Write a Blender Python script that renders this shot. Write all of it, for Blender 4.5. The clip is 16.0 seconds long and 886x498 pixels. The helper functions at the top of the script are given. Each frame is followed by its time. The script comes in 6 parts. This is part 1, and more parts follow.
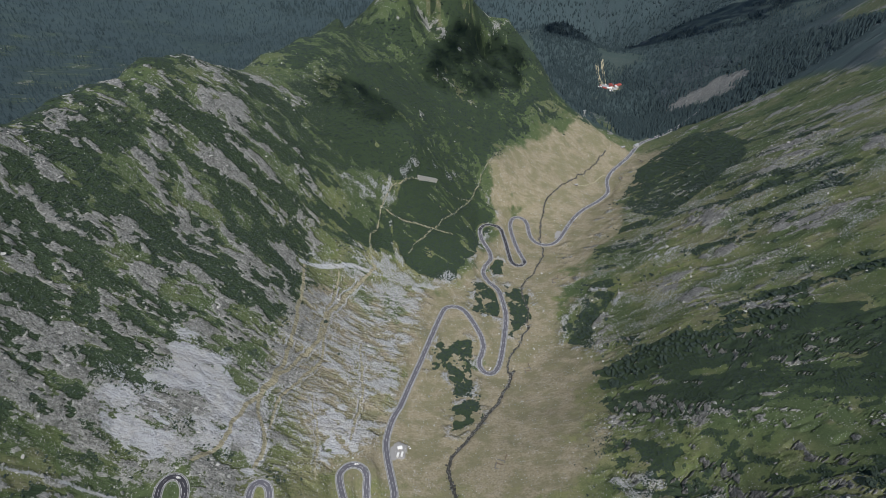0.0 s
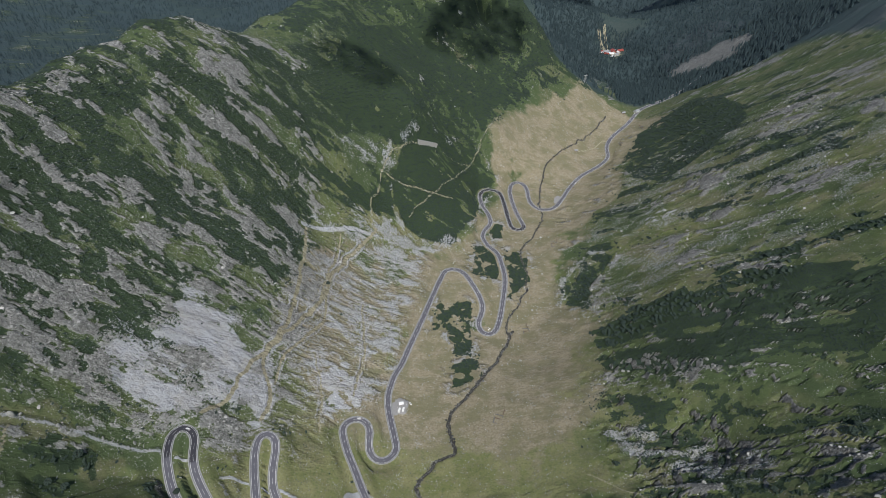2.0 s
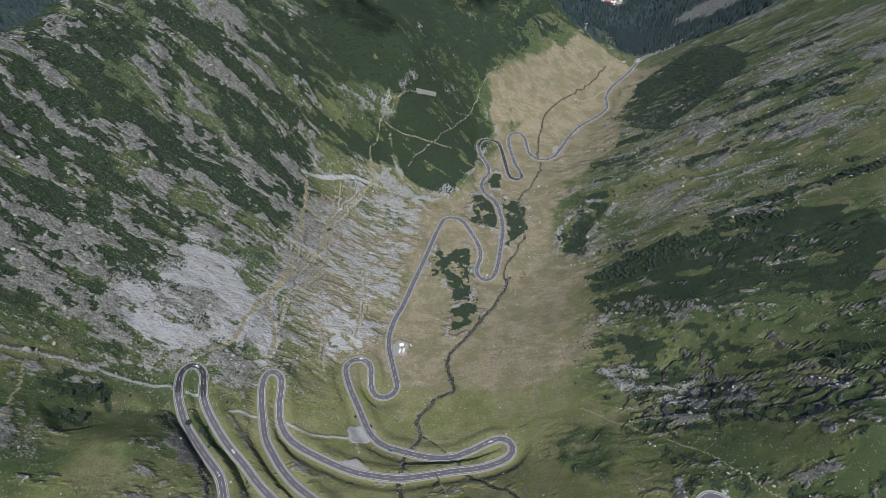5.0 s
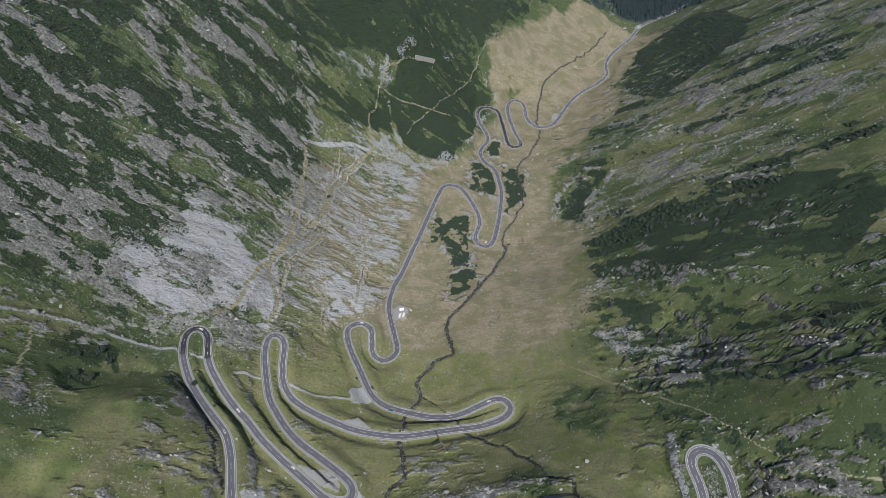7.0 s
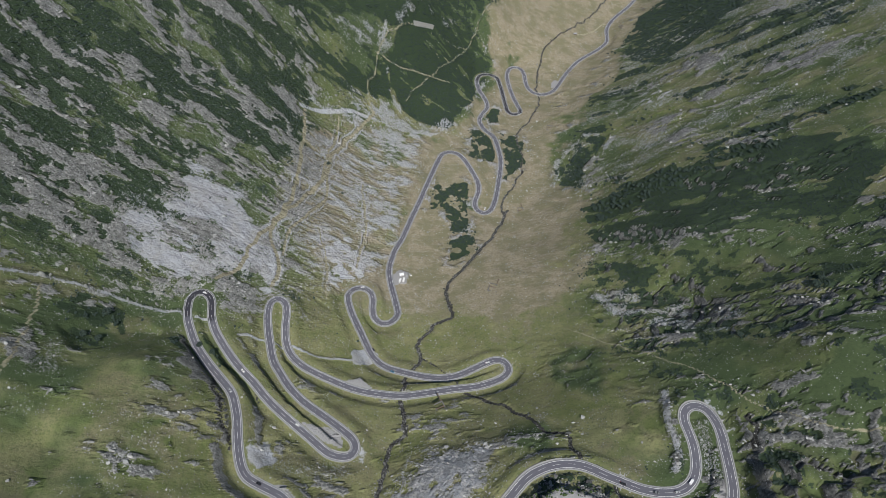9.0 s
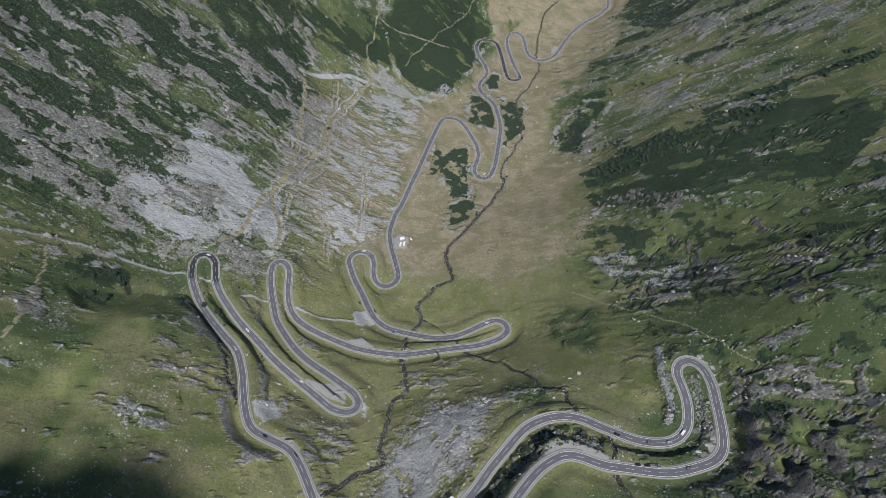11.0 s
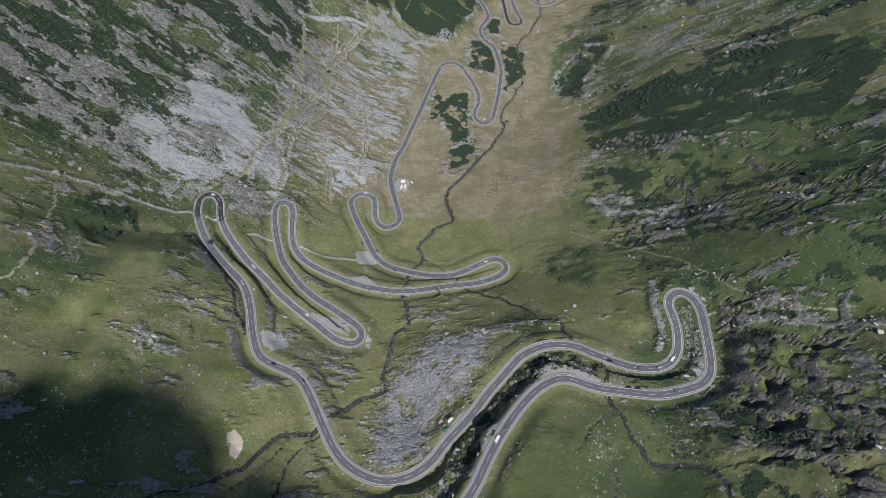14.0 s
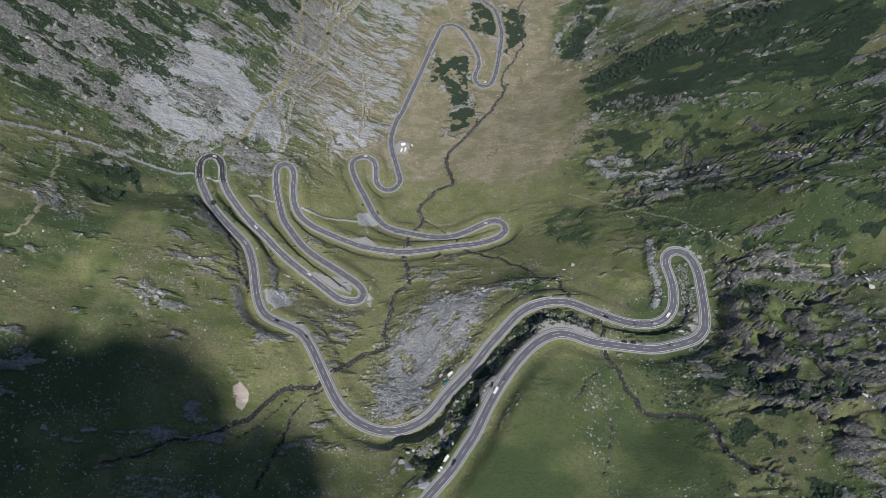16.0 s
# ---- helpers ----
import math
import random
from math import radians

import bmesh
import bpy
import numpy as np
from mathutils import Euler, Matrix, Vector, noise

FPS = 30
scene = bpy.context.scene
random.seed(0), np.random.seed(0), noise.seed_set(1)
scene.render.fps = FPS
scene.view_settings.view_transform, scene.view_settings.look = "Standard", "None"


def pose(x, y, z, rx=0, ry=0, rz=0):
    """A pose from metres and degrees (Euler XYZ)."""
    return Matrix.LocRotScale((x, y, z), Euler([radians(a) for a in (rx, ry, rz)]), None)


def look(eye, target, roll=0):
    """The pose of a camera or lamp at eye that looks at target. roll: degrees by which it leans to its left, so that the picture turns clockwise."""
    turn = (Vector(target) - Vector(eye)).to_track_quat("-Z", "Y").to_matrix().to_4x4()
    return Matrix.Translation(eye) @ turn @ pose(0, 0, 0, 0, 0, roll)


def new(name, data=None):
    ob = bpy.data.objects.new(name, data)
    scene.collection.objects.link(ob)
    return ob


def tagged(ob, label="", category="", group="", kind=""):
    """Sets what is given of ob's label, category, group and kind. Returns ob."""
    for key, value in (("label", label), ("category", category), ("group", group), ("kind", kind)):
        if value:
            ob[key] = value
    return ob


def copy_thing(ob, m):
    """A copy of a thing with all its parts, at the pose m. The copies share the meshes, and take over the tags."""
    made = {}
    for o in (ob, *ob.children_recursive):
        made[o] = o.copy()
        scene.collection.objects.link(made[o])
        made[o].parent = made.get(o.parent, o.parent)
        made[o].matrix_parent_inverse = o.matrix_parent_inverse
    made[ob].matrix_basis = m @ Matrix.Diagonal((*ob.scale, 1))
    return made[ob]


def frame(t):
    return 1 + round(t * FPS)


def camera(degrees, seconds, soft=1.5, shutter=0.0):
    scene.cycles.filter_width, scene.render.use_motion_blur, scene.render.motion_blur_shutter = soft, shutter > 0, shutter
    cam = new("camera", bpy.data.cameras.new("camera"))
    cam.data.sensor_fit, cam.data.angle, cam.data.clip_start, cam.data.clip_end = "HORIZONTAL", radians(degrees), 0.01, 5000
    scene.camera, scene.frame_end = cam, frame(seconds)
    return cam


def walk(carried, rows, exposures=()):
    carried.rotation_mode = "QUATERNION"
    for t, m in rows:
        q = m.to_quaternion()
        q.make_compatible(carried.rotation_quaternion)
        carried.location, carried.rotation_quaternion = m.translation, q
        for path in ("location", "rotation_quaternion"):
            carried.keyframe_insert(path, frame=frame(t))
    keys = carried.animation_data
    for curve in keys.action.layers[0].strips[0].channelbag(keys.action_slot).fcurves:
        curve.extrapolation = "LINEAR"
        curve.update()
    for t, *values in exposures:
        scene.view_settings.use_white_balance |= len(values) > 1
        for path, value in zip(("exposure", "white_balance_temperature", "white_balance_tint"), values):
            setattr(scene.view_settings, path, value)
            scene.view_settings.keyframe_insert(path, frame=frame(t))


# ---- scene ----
cam = camera(72.584, 16.0, soft=0.75)


def aim(x, y, z, yaw, pitch, roll):
    """A camera pose from its place, its turn to the left of north, its pitch and its roll in degrees."""
    h, p = radians(yaw), radians(pitch)
    way = Vector((-math.sin(h) * math.cos(p), math.cos(h) * math.cos(p), math.sin(p)))
    return look((x, y, z), Vector((x, y, z)) + way * 500, roll)


# seconds, place, yaw, pitch, roll: a level flight backwards that tilts down slowly
FLIGHT = [
    (0.0, -0.23, -0.21, 799.61, -0.032, -37.058, 0.349),
    (0.5, -0.02, -4.09, 799.41, -0.008, -37.745, 0.333),
    (1.0, 0.18, -8.03, 799.22, 0.007, -38.456, 0.323),
    (1.5, 0.37, -11.94, 799.04, 0.013, -39.175, 0.316),
    (2.0, 0.54, -15.75, 798.87, 0.013, -39.889, 0.311),
    (2.5, 0.70, -19.43, 798.70, 0.005, -40.594, 0.307),
    (3.0, 0.84, -22.95, 798.54, -0.008, -41.288, 0.302),
    (3.5, 0.98, -26.30, 798.39, -0.025, -41.970, 0.296),
    (4.0, 1.10, -29.49, 798.25, -0.046, -42.641, 0.289),
    (6.5, 1.57, -43.76, 797.64, -0.171, -45.918, 0.209),
    (7.0, 1.64, -46.50, 797.55, -0.193, -46.568, 0.185),
    (7.5, 1.70, -49.28, 797.46, -0.214, -47.218, 0.160),
    (8.0, 1.76, -52.14, 797.37, -0.231, -47.868, 0.132),
    (8.5, 1.81, -55.11, 797.30, -0.245, -48.517, 0.103),
    (9.0, 1.85, -58.20, 797.23, -0.255, -49.165, 0.074),
    (11.5, 2.03, -75.84, 797.01, -0.237, -52.413, -0.070),
    (12.0, 2.05, -79.75, 796.99, -0.220, -53.073, -0.095),
    (12.5, 2.08, -83.72, 796.98, -0.200, -53.741, -0.119),
    (13.0, 2.11, -87.71, 796.98, -0.178, -54.419, -0.140),
    (13.5, 2.14, -91.65, 796.98, -0.154, -55.109, -0.161),
    (14.0, 2.17, -95.49, 796.99, -0.129, -55.809, -0.180),
    (14.5, 2.20, -99.13, 797.01, -0.105, -56.516, -0.198),
    (15.0, 2.23, -102.50, 797.03, -0.083, -57.221, -0.216),
    (15.5, 2.27, -105.50, 797.06, -0.066, -57.912, -0.235),
    (16.0, 2.31, -108.02, 797.10, -0.054, -58.568, -0.255),
]
walk(cam, [(t, aim(*row)) for t, *row in FLIGHT])

# ---- sky and sun ----
SUN_AZIMUTH, SUN_HEIGHT = 168.0, 54.0   # degrees clockwise from north (+y), and above the horizon
sky = bpy.data.worlds.new("sky")
scene.world = sky
sky.use_nodes = True
nodes, links = sky.node_tree.nodes, sky.node_tree.links
air = nodes.new("ShaderNodeTexSky")
air.sky_type, air.sun_disc = "NISHITA", False
air.sun_elevation, air.sun_rotation = radians(SUN_HEIGHT), radians(SUN_AZIMUTH)
air.altitude = 2000
links.new(air.outputs[0], nodes["Background"].inputs[0])
nodes["Background"].inputs[1].default_value = 0.085
sun = new("sun", bpy.data.lights.new("sun", "SUN"))
sun.data.energy, sun.data.angle, sun.data.color = 4.1, radians(0.53), (1.0, 0.98, 0.95)
to_sun = Vector((math.sin(radians(SUN_AZIMUTH)) * math.cos(radians(SUN_HEIGHT)), math.cos(radians(SUN_AZIMUTH)) * math.cos(radians(SUN_HEIGHT)), math.sin(radians(SUN_HEIGHT))))
sun.matrix_world = look(to_sun * 3000, (0, 0, 0))
scene.view_settings.exposure = 0.01

# ---- the plan: relief and road ----
# Heights of the land along its main lines (x, y, z).
LANDFORMS = {
    "west_crest": [(-470, 440, 560), (-446, 520, 553), (-420, 610, 537), (-409, 660, 533), (-376, 740, 538), (-348, 790, 524), (-326, 850, 483), (-301, 980, 458), (-255, 1070, 455), (-199, 1180, 465), (-98, 1290, 506), (-25, 1350, 506), (15, 1385, 494), (54, 1400, 470), (153, 1480, 376), (219, 1460, 295), (274, 1400, 220), (330, 1340, 188), (410, 1330, 142)],
    "west_face": [(-186, 1190, 392), (-32, 1330, 382), (-29, 1180, 327), (85, 1380, 302), (102, 1200, 257), (196, 1270, 240), (-258, 694, 435), (-154, 762, 338), (-48, 919, 338), (-29, 894, 281), (106, 1039, 223), (-318, 509, 419), (-394, 464, 470), (-350, 386, 410), (-296, 570, 399)],
    "west_foot": [(-314, 362, 367), (-280, 325, 327), (-232, 571, 347), (-185, 654, 290), (-96, 760, 253), (-113, 605, 225), (-147, 439, 248), (-44, 727, 198), (35, 771, 174), (-345, 284, 386)],
    "west_knoll": [(-328, 184, 407), (-314, 188, 382), (-278, 117, 384), (-280, 85, 404), (-231, 113, 372), (-217, 73, 380), (-245, 195, 368), (-218, 178, 345), (-216, 233, 312), (-154, 42, 351), (-300, 240, 345), (-206, 178, 345), (-263, 136, 388), (-247, 240, 329), (-226, 219, 333), (-208, 196, 334), (-270, 236, 331), (-277, 262, 314), (-271, 288, 301), (-190, 139, 339), (-247, 186, 364)],
    "valley_floor": [(78, 404, 212), (118, 559, 166), (191, 627, 172), (187, 465, 220), (254, 874, 150), (480, 1330, 118), (593, 1750, -17), (594, 2150, -75), (739, 2750, -161), (-34, 231, 246), (11, 174, 284), (-46, 154, 278), (0, 121, 322), (-29, 78, 297)],
    "east_flank": [(223, 251, 318), (261, 271, 320), (244, 295, 286), (275, 392, 310), (357, 321, 364), (434, 460, 392), (383, 473, 358), (301, 548, 278), (460, 569, 364), (340, 750, 237), (443, 872, 257), (502, 853, 310), (596, 802, 391), (381, 1030, 162), (619, 1077, 283), (553, 1162, 223), (208, 427, 250)],
    "east_heights": [(813, 1100, 397), (918, 1300, 420), (870, 1500, 278), (702, 1700, 53), (848, 1750, 139), (744, 1950, 43), (1025, 2500, 21), (1275, 2300, 167), (890, 2600, -83), (700, 500, 560), (620, 300, 540), (900, 800, 560), (1500, 1500, 700), (1500, 700, 900)],
    "near_slopes": [(160, 137, 336), (218, 93, 374), (251, 75, 388), (301, 112, 400), (302, 184, 416), (220, 27, 396), (241, 12, 420), (182, 13, 391), (151, 8, 372), (110, 18, 378), (54, 20, 378), (90, 48, 369), (450, 150, 500)],
    "behind": [(0, -160, 395), (150, -150, 440), (350, -150, 520), (-150, -60, 375), (-300, -60, 430), (-250, -260, 560), (-60, -290, 640), (0, -330, 650), (120, -420, 600), (300, -450, 640), (-500, 0, 560), (-520, 220, 560), (-600, -400, 800), (0, -900, 900), (800, -600, 900), (700, 0, 650)],
    "far_ridges": [(370, 2500, -6), (539, 2750, -15), (661, 2800, -101), (1098, 2900, -57), (1335, 2900, 39), (300, 2000, 60), (420, 1750, 20), (-600, 1500, 150), (-900, 1200, 220), (-700, 900, 330), (-1000, 2300, -40), (470, 3150, -300), (620, 3200, -400), (780, 3250, -450), (1150, 3400, -380)],
    "west_backside": [(-560, 560, 400), (-520, 720, 370), (-480, 850, 320), (-430, 1000, 290), (-380, 1150, 280), (-330, 1290, 290), (-200, 1430, 320), (0, 1560, 290), (160, 1640, 200), (280, 1600, 80)],
    "back_ridges": [(-1853, 2600, 66), (-1431, 1900, 87), (-1472, 2500, 7), (-1321, 3000, -42), (-982, 2900, -116), (-658, 3200, -122), (315, 4200, -294), (829, 4300, -372), (1109, 4300, -543), (1514, 4300, -313), (0, 4600, 100), (1000, 4600, 100), (-1800, 4600, 300), (1700, 4600, 300), (-1900, 800, 500), (-1900, -900, 900), (1700, -900, 900)],
}
ROAD = {
    "far_leg": [(715, 1576), (644, 1481), (568, 1404), (512, 1360), (475, 1326), (429, 1253), (381, 1189), (357, 1141), (348, 1091), (322, 1055), (279, 1014), (249, 971), (229, 933), (211, 902), (191, 890), (173, 896), (163, 917), (161, 958), (152, 974), (138, 974), (129, 953), (128, 922), (134, 871), (141, 840), (143, 826), (132, 818), (121, 825), (117, 850), (113, 891), (107, 925), (94, 935)],
    "valley_hairpins": [(79, 935), (69, 917), (71, 885), (82, 849), (83, 824), (72, 804), (68, 783), (76, 760), (89, 742), (94, 717), (97, 676), (92, 637), (86, 601), (81, 578), (74, 559), (63, 552), (53, 560), (51, 574), (58, 596), (56, 619), (44, 649), (32, 670), (19, 676), (5, 672), (-3, 651), (-12, 619), (-28, 558), (-40, 515), (-51, 474), (-58, 457), (-62, 438)],
    "meadow_leg": [(-64, 419), (-61, 398), (-56, 378), (-51, 358), (-49, 347), (-53, 338), (-61, 332), (-70, 333), (-76, 339), (-79, 350), (-79, 362), (-81, 372), (-87, 378), (-96, 380), (-104, 376), (-109, 366), (-106, 354), (-100, 337), (-89, 314), (-78, 290), (-69, 275), (-57, 265), (-44, 260), (-25, 254), (-6, 250), (13, 250), (28, 255), (41, 261), (54, 267), (63, 268), (70, 263)],
    "middle_hairpins": [(72, 255), (67, 247), (55, 240), (37, 234), (12, 230), (-12, 225), (-36, 221), (-59, 222), (-83, 226), (-107, 235), (-129, 245), (-142, 253), (-152, 263), (-159, 278), (-162, 296), (-163, 314), (-167, 325), (-175, 329), (-181, 325), (-182, 312), (-178, 291), (-172, 271), (-164, 248), (-154, 233), (-143, 218), (-127, 202), (-105, 186), (-85, 171), (-76, 163), (-73, 156), (-74, 150)],
    "west_hairpins": [(-80, 146), (-88, 147), (-96, 149), (-110, 160), (-128, 174), (-142, 185), (-158, 199), (-173, 215), (-190, 231), (-207, 251), (-221, 271), (-228, 289), (-229, 299), (-235, 309), (-243, 313), (-250, 309), (-252, 300), (-248, 281), (-241, 266), (-230, 247), (-212, 225), (-195, 207), (-183, 194), (-175, 177), (-171, 165), (-166, 146), (-160, 129), (-153, 118), (-144, 113), (-134, 108), (-123, 103)],
    "ravine_leg": [(-115, 96), (-107, 84), (-99, 69), (-91, 54), (-83, 40), (-73, 28), (-61, 20), (-48, 15), (-37, 14), (-26, 16), (-15, 21), (-6, 28), (5, 42), (16, 53), (28, 66), (37, 78), (47, 89), (57, 100), (67, 110), (79, 116), (91, 119), (103, 119), (114, 116), (125, 110), (136, 105), (149, 99), (162, 96), (174, 96), (183, 99), (191, 107), (194, 115)],
    "upper_leg": [(196, 128), (195, 141), (193, 152), (196, 159), (202, 163), (209, 162), (215, 156), (218, 142), (217, 126), (215, 107), (212, 91), (208, 84), (201, 78), (186, 73), (167, 69), (149, 70), (132, 72), (117, 74), (104, 79), (93, 81), (84, 78), (75, 73), (65, 64), (53, 50), (44, 37), (37, 26), (30, 13), (24, 1), (16, -10), (8, -22), (-4, -35), (-13, -45), (-24, -57), (-42, -92), (-62, -140), (-70, -190), (-60, -250)],
}
# height of the road every 300 m along it, from the valley up
ROAD_HEIGHTS = [104.6, 117.1, 128.5, 138.3, 147.3, 157.7, 174.3, 200.9, 228.7, 253.0, 276.3, 297.2, 318.4, 337.1, 354.3, 373.0, 391.0]
# outlines of the kinds of ground, in plan
AREAS = {
    "crag_dark": [(231, 127), (241, 130), (258, 108), (270, 78), (301, 69), (253, -21), (224, -18), (214, 32), (224, 87)],
    "stony_nw": [(-317, 184), (-309, 196), (-296, 176), (-309, 165)],
    "stony_w": [(-114, 137), (-85, 149), (-67, 129), (-90, 113), (-141, 128)],
    "grass_knoll": [(-309, 84), (-298, 124), (-276, 178), (-257, 233), (-228, 235), (-233, 173), (-256, 154), (-251, 84), (-272, 60), (-298, 54)],
    "meadow_a": [(28, -7), (58, 32), (93, 55), (115, 46), (91, 18), (102, -15), (103, -44), (8, -40)],
    "meadow_b": [(123, 32), (139, 11), (180, -2), (184, -26), (148, -42), (112, -33)],
    "meadow_c": [(146, 171), (187, 172), (183, 124), (142, 112)],
    "meadow_d": [(-111, 123), (-73, 132), (-56, 116), (-64, 88), (-85, 76), (-101, 96)],
    "pale_shade": [(-212, -35), (-199, -27), (-173, -27), (-148, -35), (-147, -45), (-209, -50)],
    "gravel_patch": [(-91, 280), (-77, 288), (-70, 276), (-85, 266)],
    "dry_meadow": [(331, 1345), (415, 1318), (544, 1206), (451, 1127), (357, 1003), (319, 879), (227, 759), (185, 615), (205, 527), (188, 410), (160, 350), (130, 300), (80, 270), (10, 262), (-60, 285), (-125, 322), (-166, 439), (-183, 540), (-146, 658), (-46, 709), (15, 740), (66, 847), (92, 954), (59, 981), (95, 1068), (178, 1200)],
    "scree_fan": [(-316, 358), (-309, 369), (-272, 408), (-266, 443), (-231, 441), (-211, 420), (-189, 412), (-198, 381), (-215, 348), (-235, 333), (-265, 312), (-287, 317), (-306, 337)],
    "scree_small": [(-146, 420), (-118, 437), (-88, 421), (-88, 394), (-128, 380)],
    "scree_strip": [(-215, 391), (-189, 415), (-179, 390), (-182, 342), (-187, 335), (-202, 366)],
    "talus": [(-183, 540), (-146, 658), (-37, 676), (-51, 548), (-61, 438), (-131, 363), (-190, 346), (-211, 420)],
    "slab_rock": [(-47, 85), (-43, 109), (-21, 143), (11, 146), (40, 143), (32, 105), (14, 75), (-9, 38), (-30, 24), (-51, 20), (-54, 40), (-50, 70)],
    "grass_bright": [(278, 759), (356, 730), (407, 541), (350, 538), (266, 554), (222, 586), (247, 659)],
    "forest_e": [(567, 1953), (1035, 2706), (1193, 2140), (955, 1346), (827, 1114), (791, 1259), (695, 1357), (609, 1443), (481, 1349), (434, 1368)],
    "forest_w": [(372, 2609), (856, 4169), (633, 2440), (567, 2216), (356, 1392), (425, 1359), (331, 1345), (275, 1409)],
    "cliff_far": [(680, 1840), (789, 1995), (885, 1990), (900, 1800), (851, 1630), (781, 1560), (730, 1610), (664, 1700)],
    "pale_slab_a": [(-293, 655), (-263, 689), (-235, 699), (-254, 662), (-281, 645)],
    "pale_slab_b": [(-303, 540), (-280, 574), (-224, 576), (-203, 556), (-235, 535), (-283, 530)],
    "pale_ledge_a": [(216, 331), (250, 307), (273, 250), (264, 227), (241, 292), (208, 319)],
    "pale_ledge_b": [(-254, 116), (-236, 123), (-205, 109), (-202, 98), (-226, 95)],
    "pale_ledge_c": [(296, 91), (309, 75), (285, 20), (271, 0), (262, 30), (273, 55)],
    "pale_sand": [(-178, 32), (-165, 39), (-146, 23), (-155, 13)],
    "pale_a": [(-152, 142), (-145, 149), (-138, 136), (-144, 126)],
    "pale_c": [(-71, 158), (-63, 152), (-62, 136), (-73, 141)],
    "stones_top": [(-190, 640), (-146, 655), (-60, 692), (-5, 738), (20, 760), (-5, 712), (-40, 665), (-140, 640)],
    "deep_green_patch": [(80, 36), (94, 34), (95, 18), (79, 13)],
    "crag_e": [(229, 127), (250, 128), (309, 75), (246, -53), (191, -49), (201, 21), (205, 63)],
    "crag_mid": [(175, 405), (228, 397), (309, 342), (350, 295), (308, 230), (265, 228), (222, 286), (176, 337)],
    "ravine": [(16, -7), (6, -24), (-8, -28), (-24, -16), (-36, 4), (-20, 6), (-4, 6), (9, 31), (32, 64), (52, 92), (76, 114), (127, 104), (124, 77), (98, 86), (75, 81), (51, 52), (33, 26)],
    "stones_mid": [(155, 356), (207, 344), (276, 276), (267, 225), (236, 256), (178, 314)],
    "knoll_cliff": [(-262, 243), (-246, 254), (-232, 245), (-209, 219), (-194, 203), (-182, 182), (-172, 150), (-186, 140), (-205, 175), (-220, 210), (-240, 232)],
    "knoll_gully": [(-258, 252), (-270, 238), (-281, 221), (-300, 205), (-318, 226), (-300, 250), (-276, 268), (-262, 262)],
    # knoll crest brightened: its sunlight put into the grass colour
    "knoll_lit_crest": [(-268, 199), (-276, 157), (-291, 134), (-300, 109), (-291, 88), (-275, 104), (-262, 138), (-250, 172)],
    # knoll's east side: brown turf, with its shade put into the colour
    "knoll_brown_shade": [(-256, 168), (-233, 172), (-226, 148), (-240, 118), (-252, 90), (-266, 88), (-268, 120)],
    "bend_rubble": [(210, 168), (229, 164), (231, 140), (222, 128), (219, 150)],
    "ravine_fan": [(-48, 12), (-36, 8), (-30, -8), (-8, -20), (-12, -34), (-26, -30), (-38, -10)],
    "stones_far": [(321, 742), (332, 766), (366, 752), (367, 730), (339, 712)],
    "outcrop_a": [(378, 776), (411, 847), (460, 807), (503, 858), (581, 909), (641, 922), (634, 870), (573, 836), (537, 833), (490, 809), (429, 763), (387, 725)],
    "outcrop_b": [(366, 675), (413, 716), (441, 702), (394, 648)],
    "outcrop_c": [(455, 699), (480, 690), (475, 651), (449, 661)],
    "outcrop_d": [(585, 806), (634, 791), (601, 732), (574, 757)],
    "pale_turf": [(-163, 785), (-127, 813), (-78, 850), (-62, 847), (-77, 812), (-101, 788), (-132, 769), (-155, 767)],
    "stones_upper": [(-188, 656), (-147, 701), (-103, 726), (-35, 738), (-45, 700), (-109, 675), (-174, 645)],
    "heath_a": [(105, 257), (135, 274), (164, 259), (160, 218), (142, 193), (117, 210), (106, 231)],
    "heath_b": [(167, 349), (214, 328), (232, 292), (194, 272), (171, 310)],
    "heath_c": [(59, 158), (90, 171), (105, 158), (80, 126), (61, 137)],
    "sandpit": [(-158, 44), (-154, 47), (-146, 40), (-145, 31), (-147, 24), (-153, 28), (-159, 35)],
}
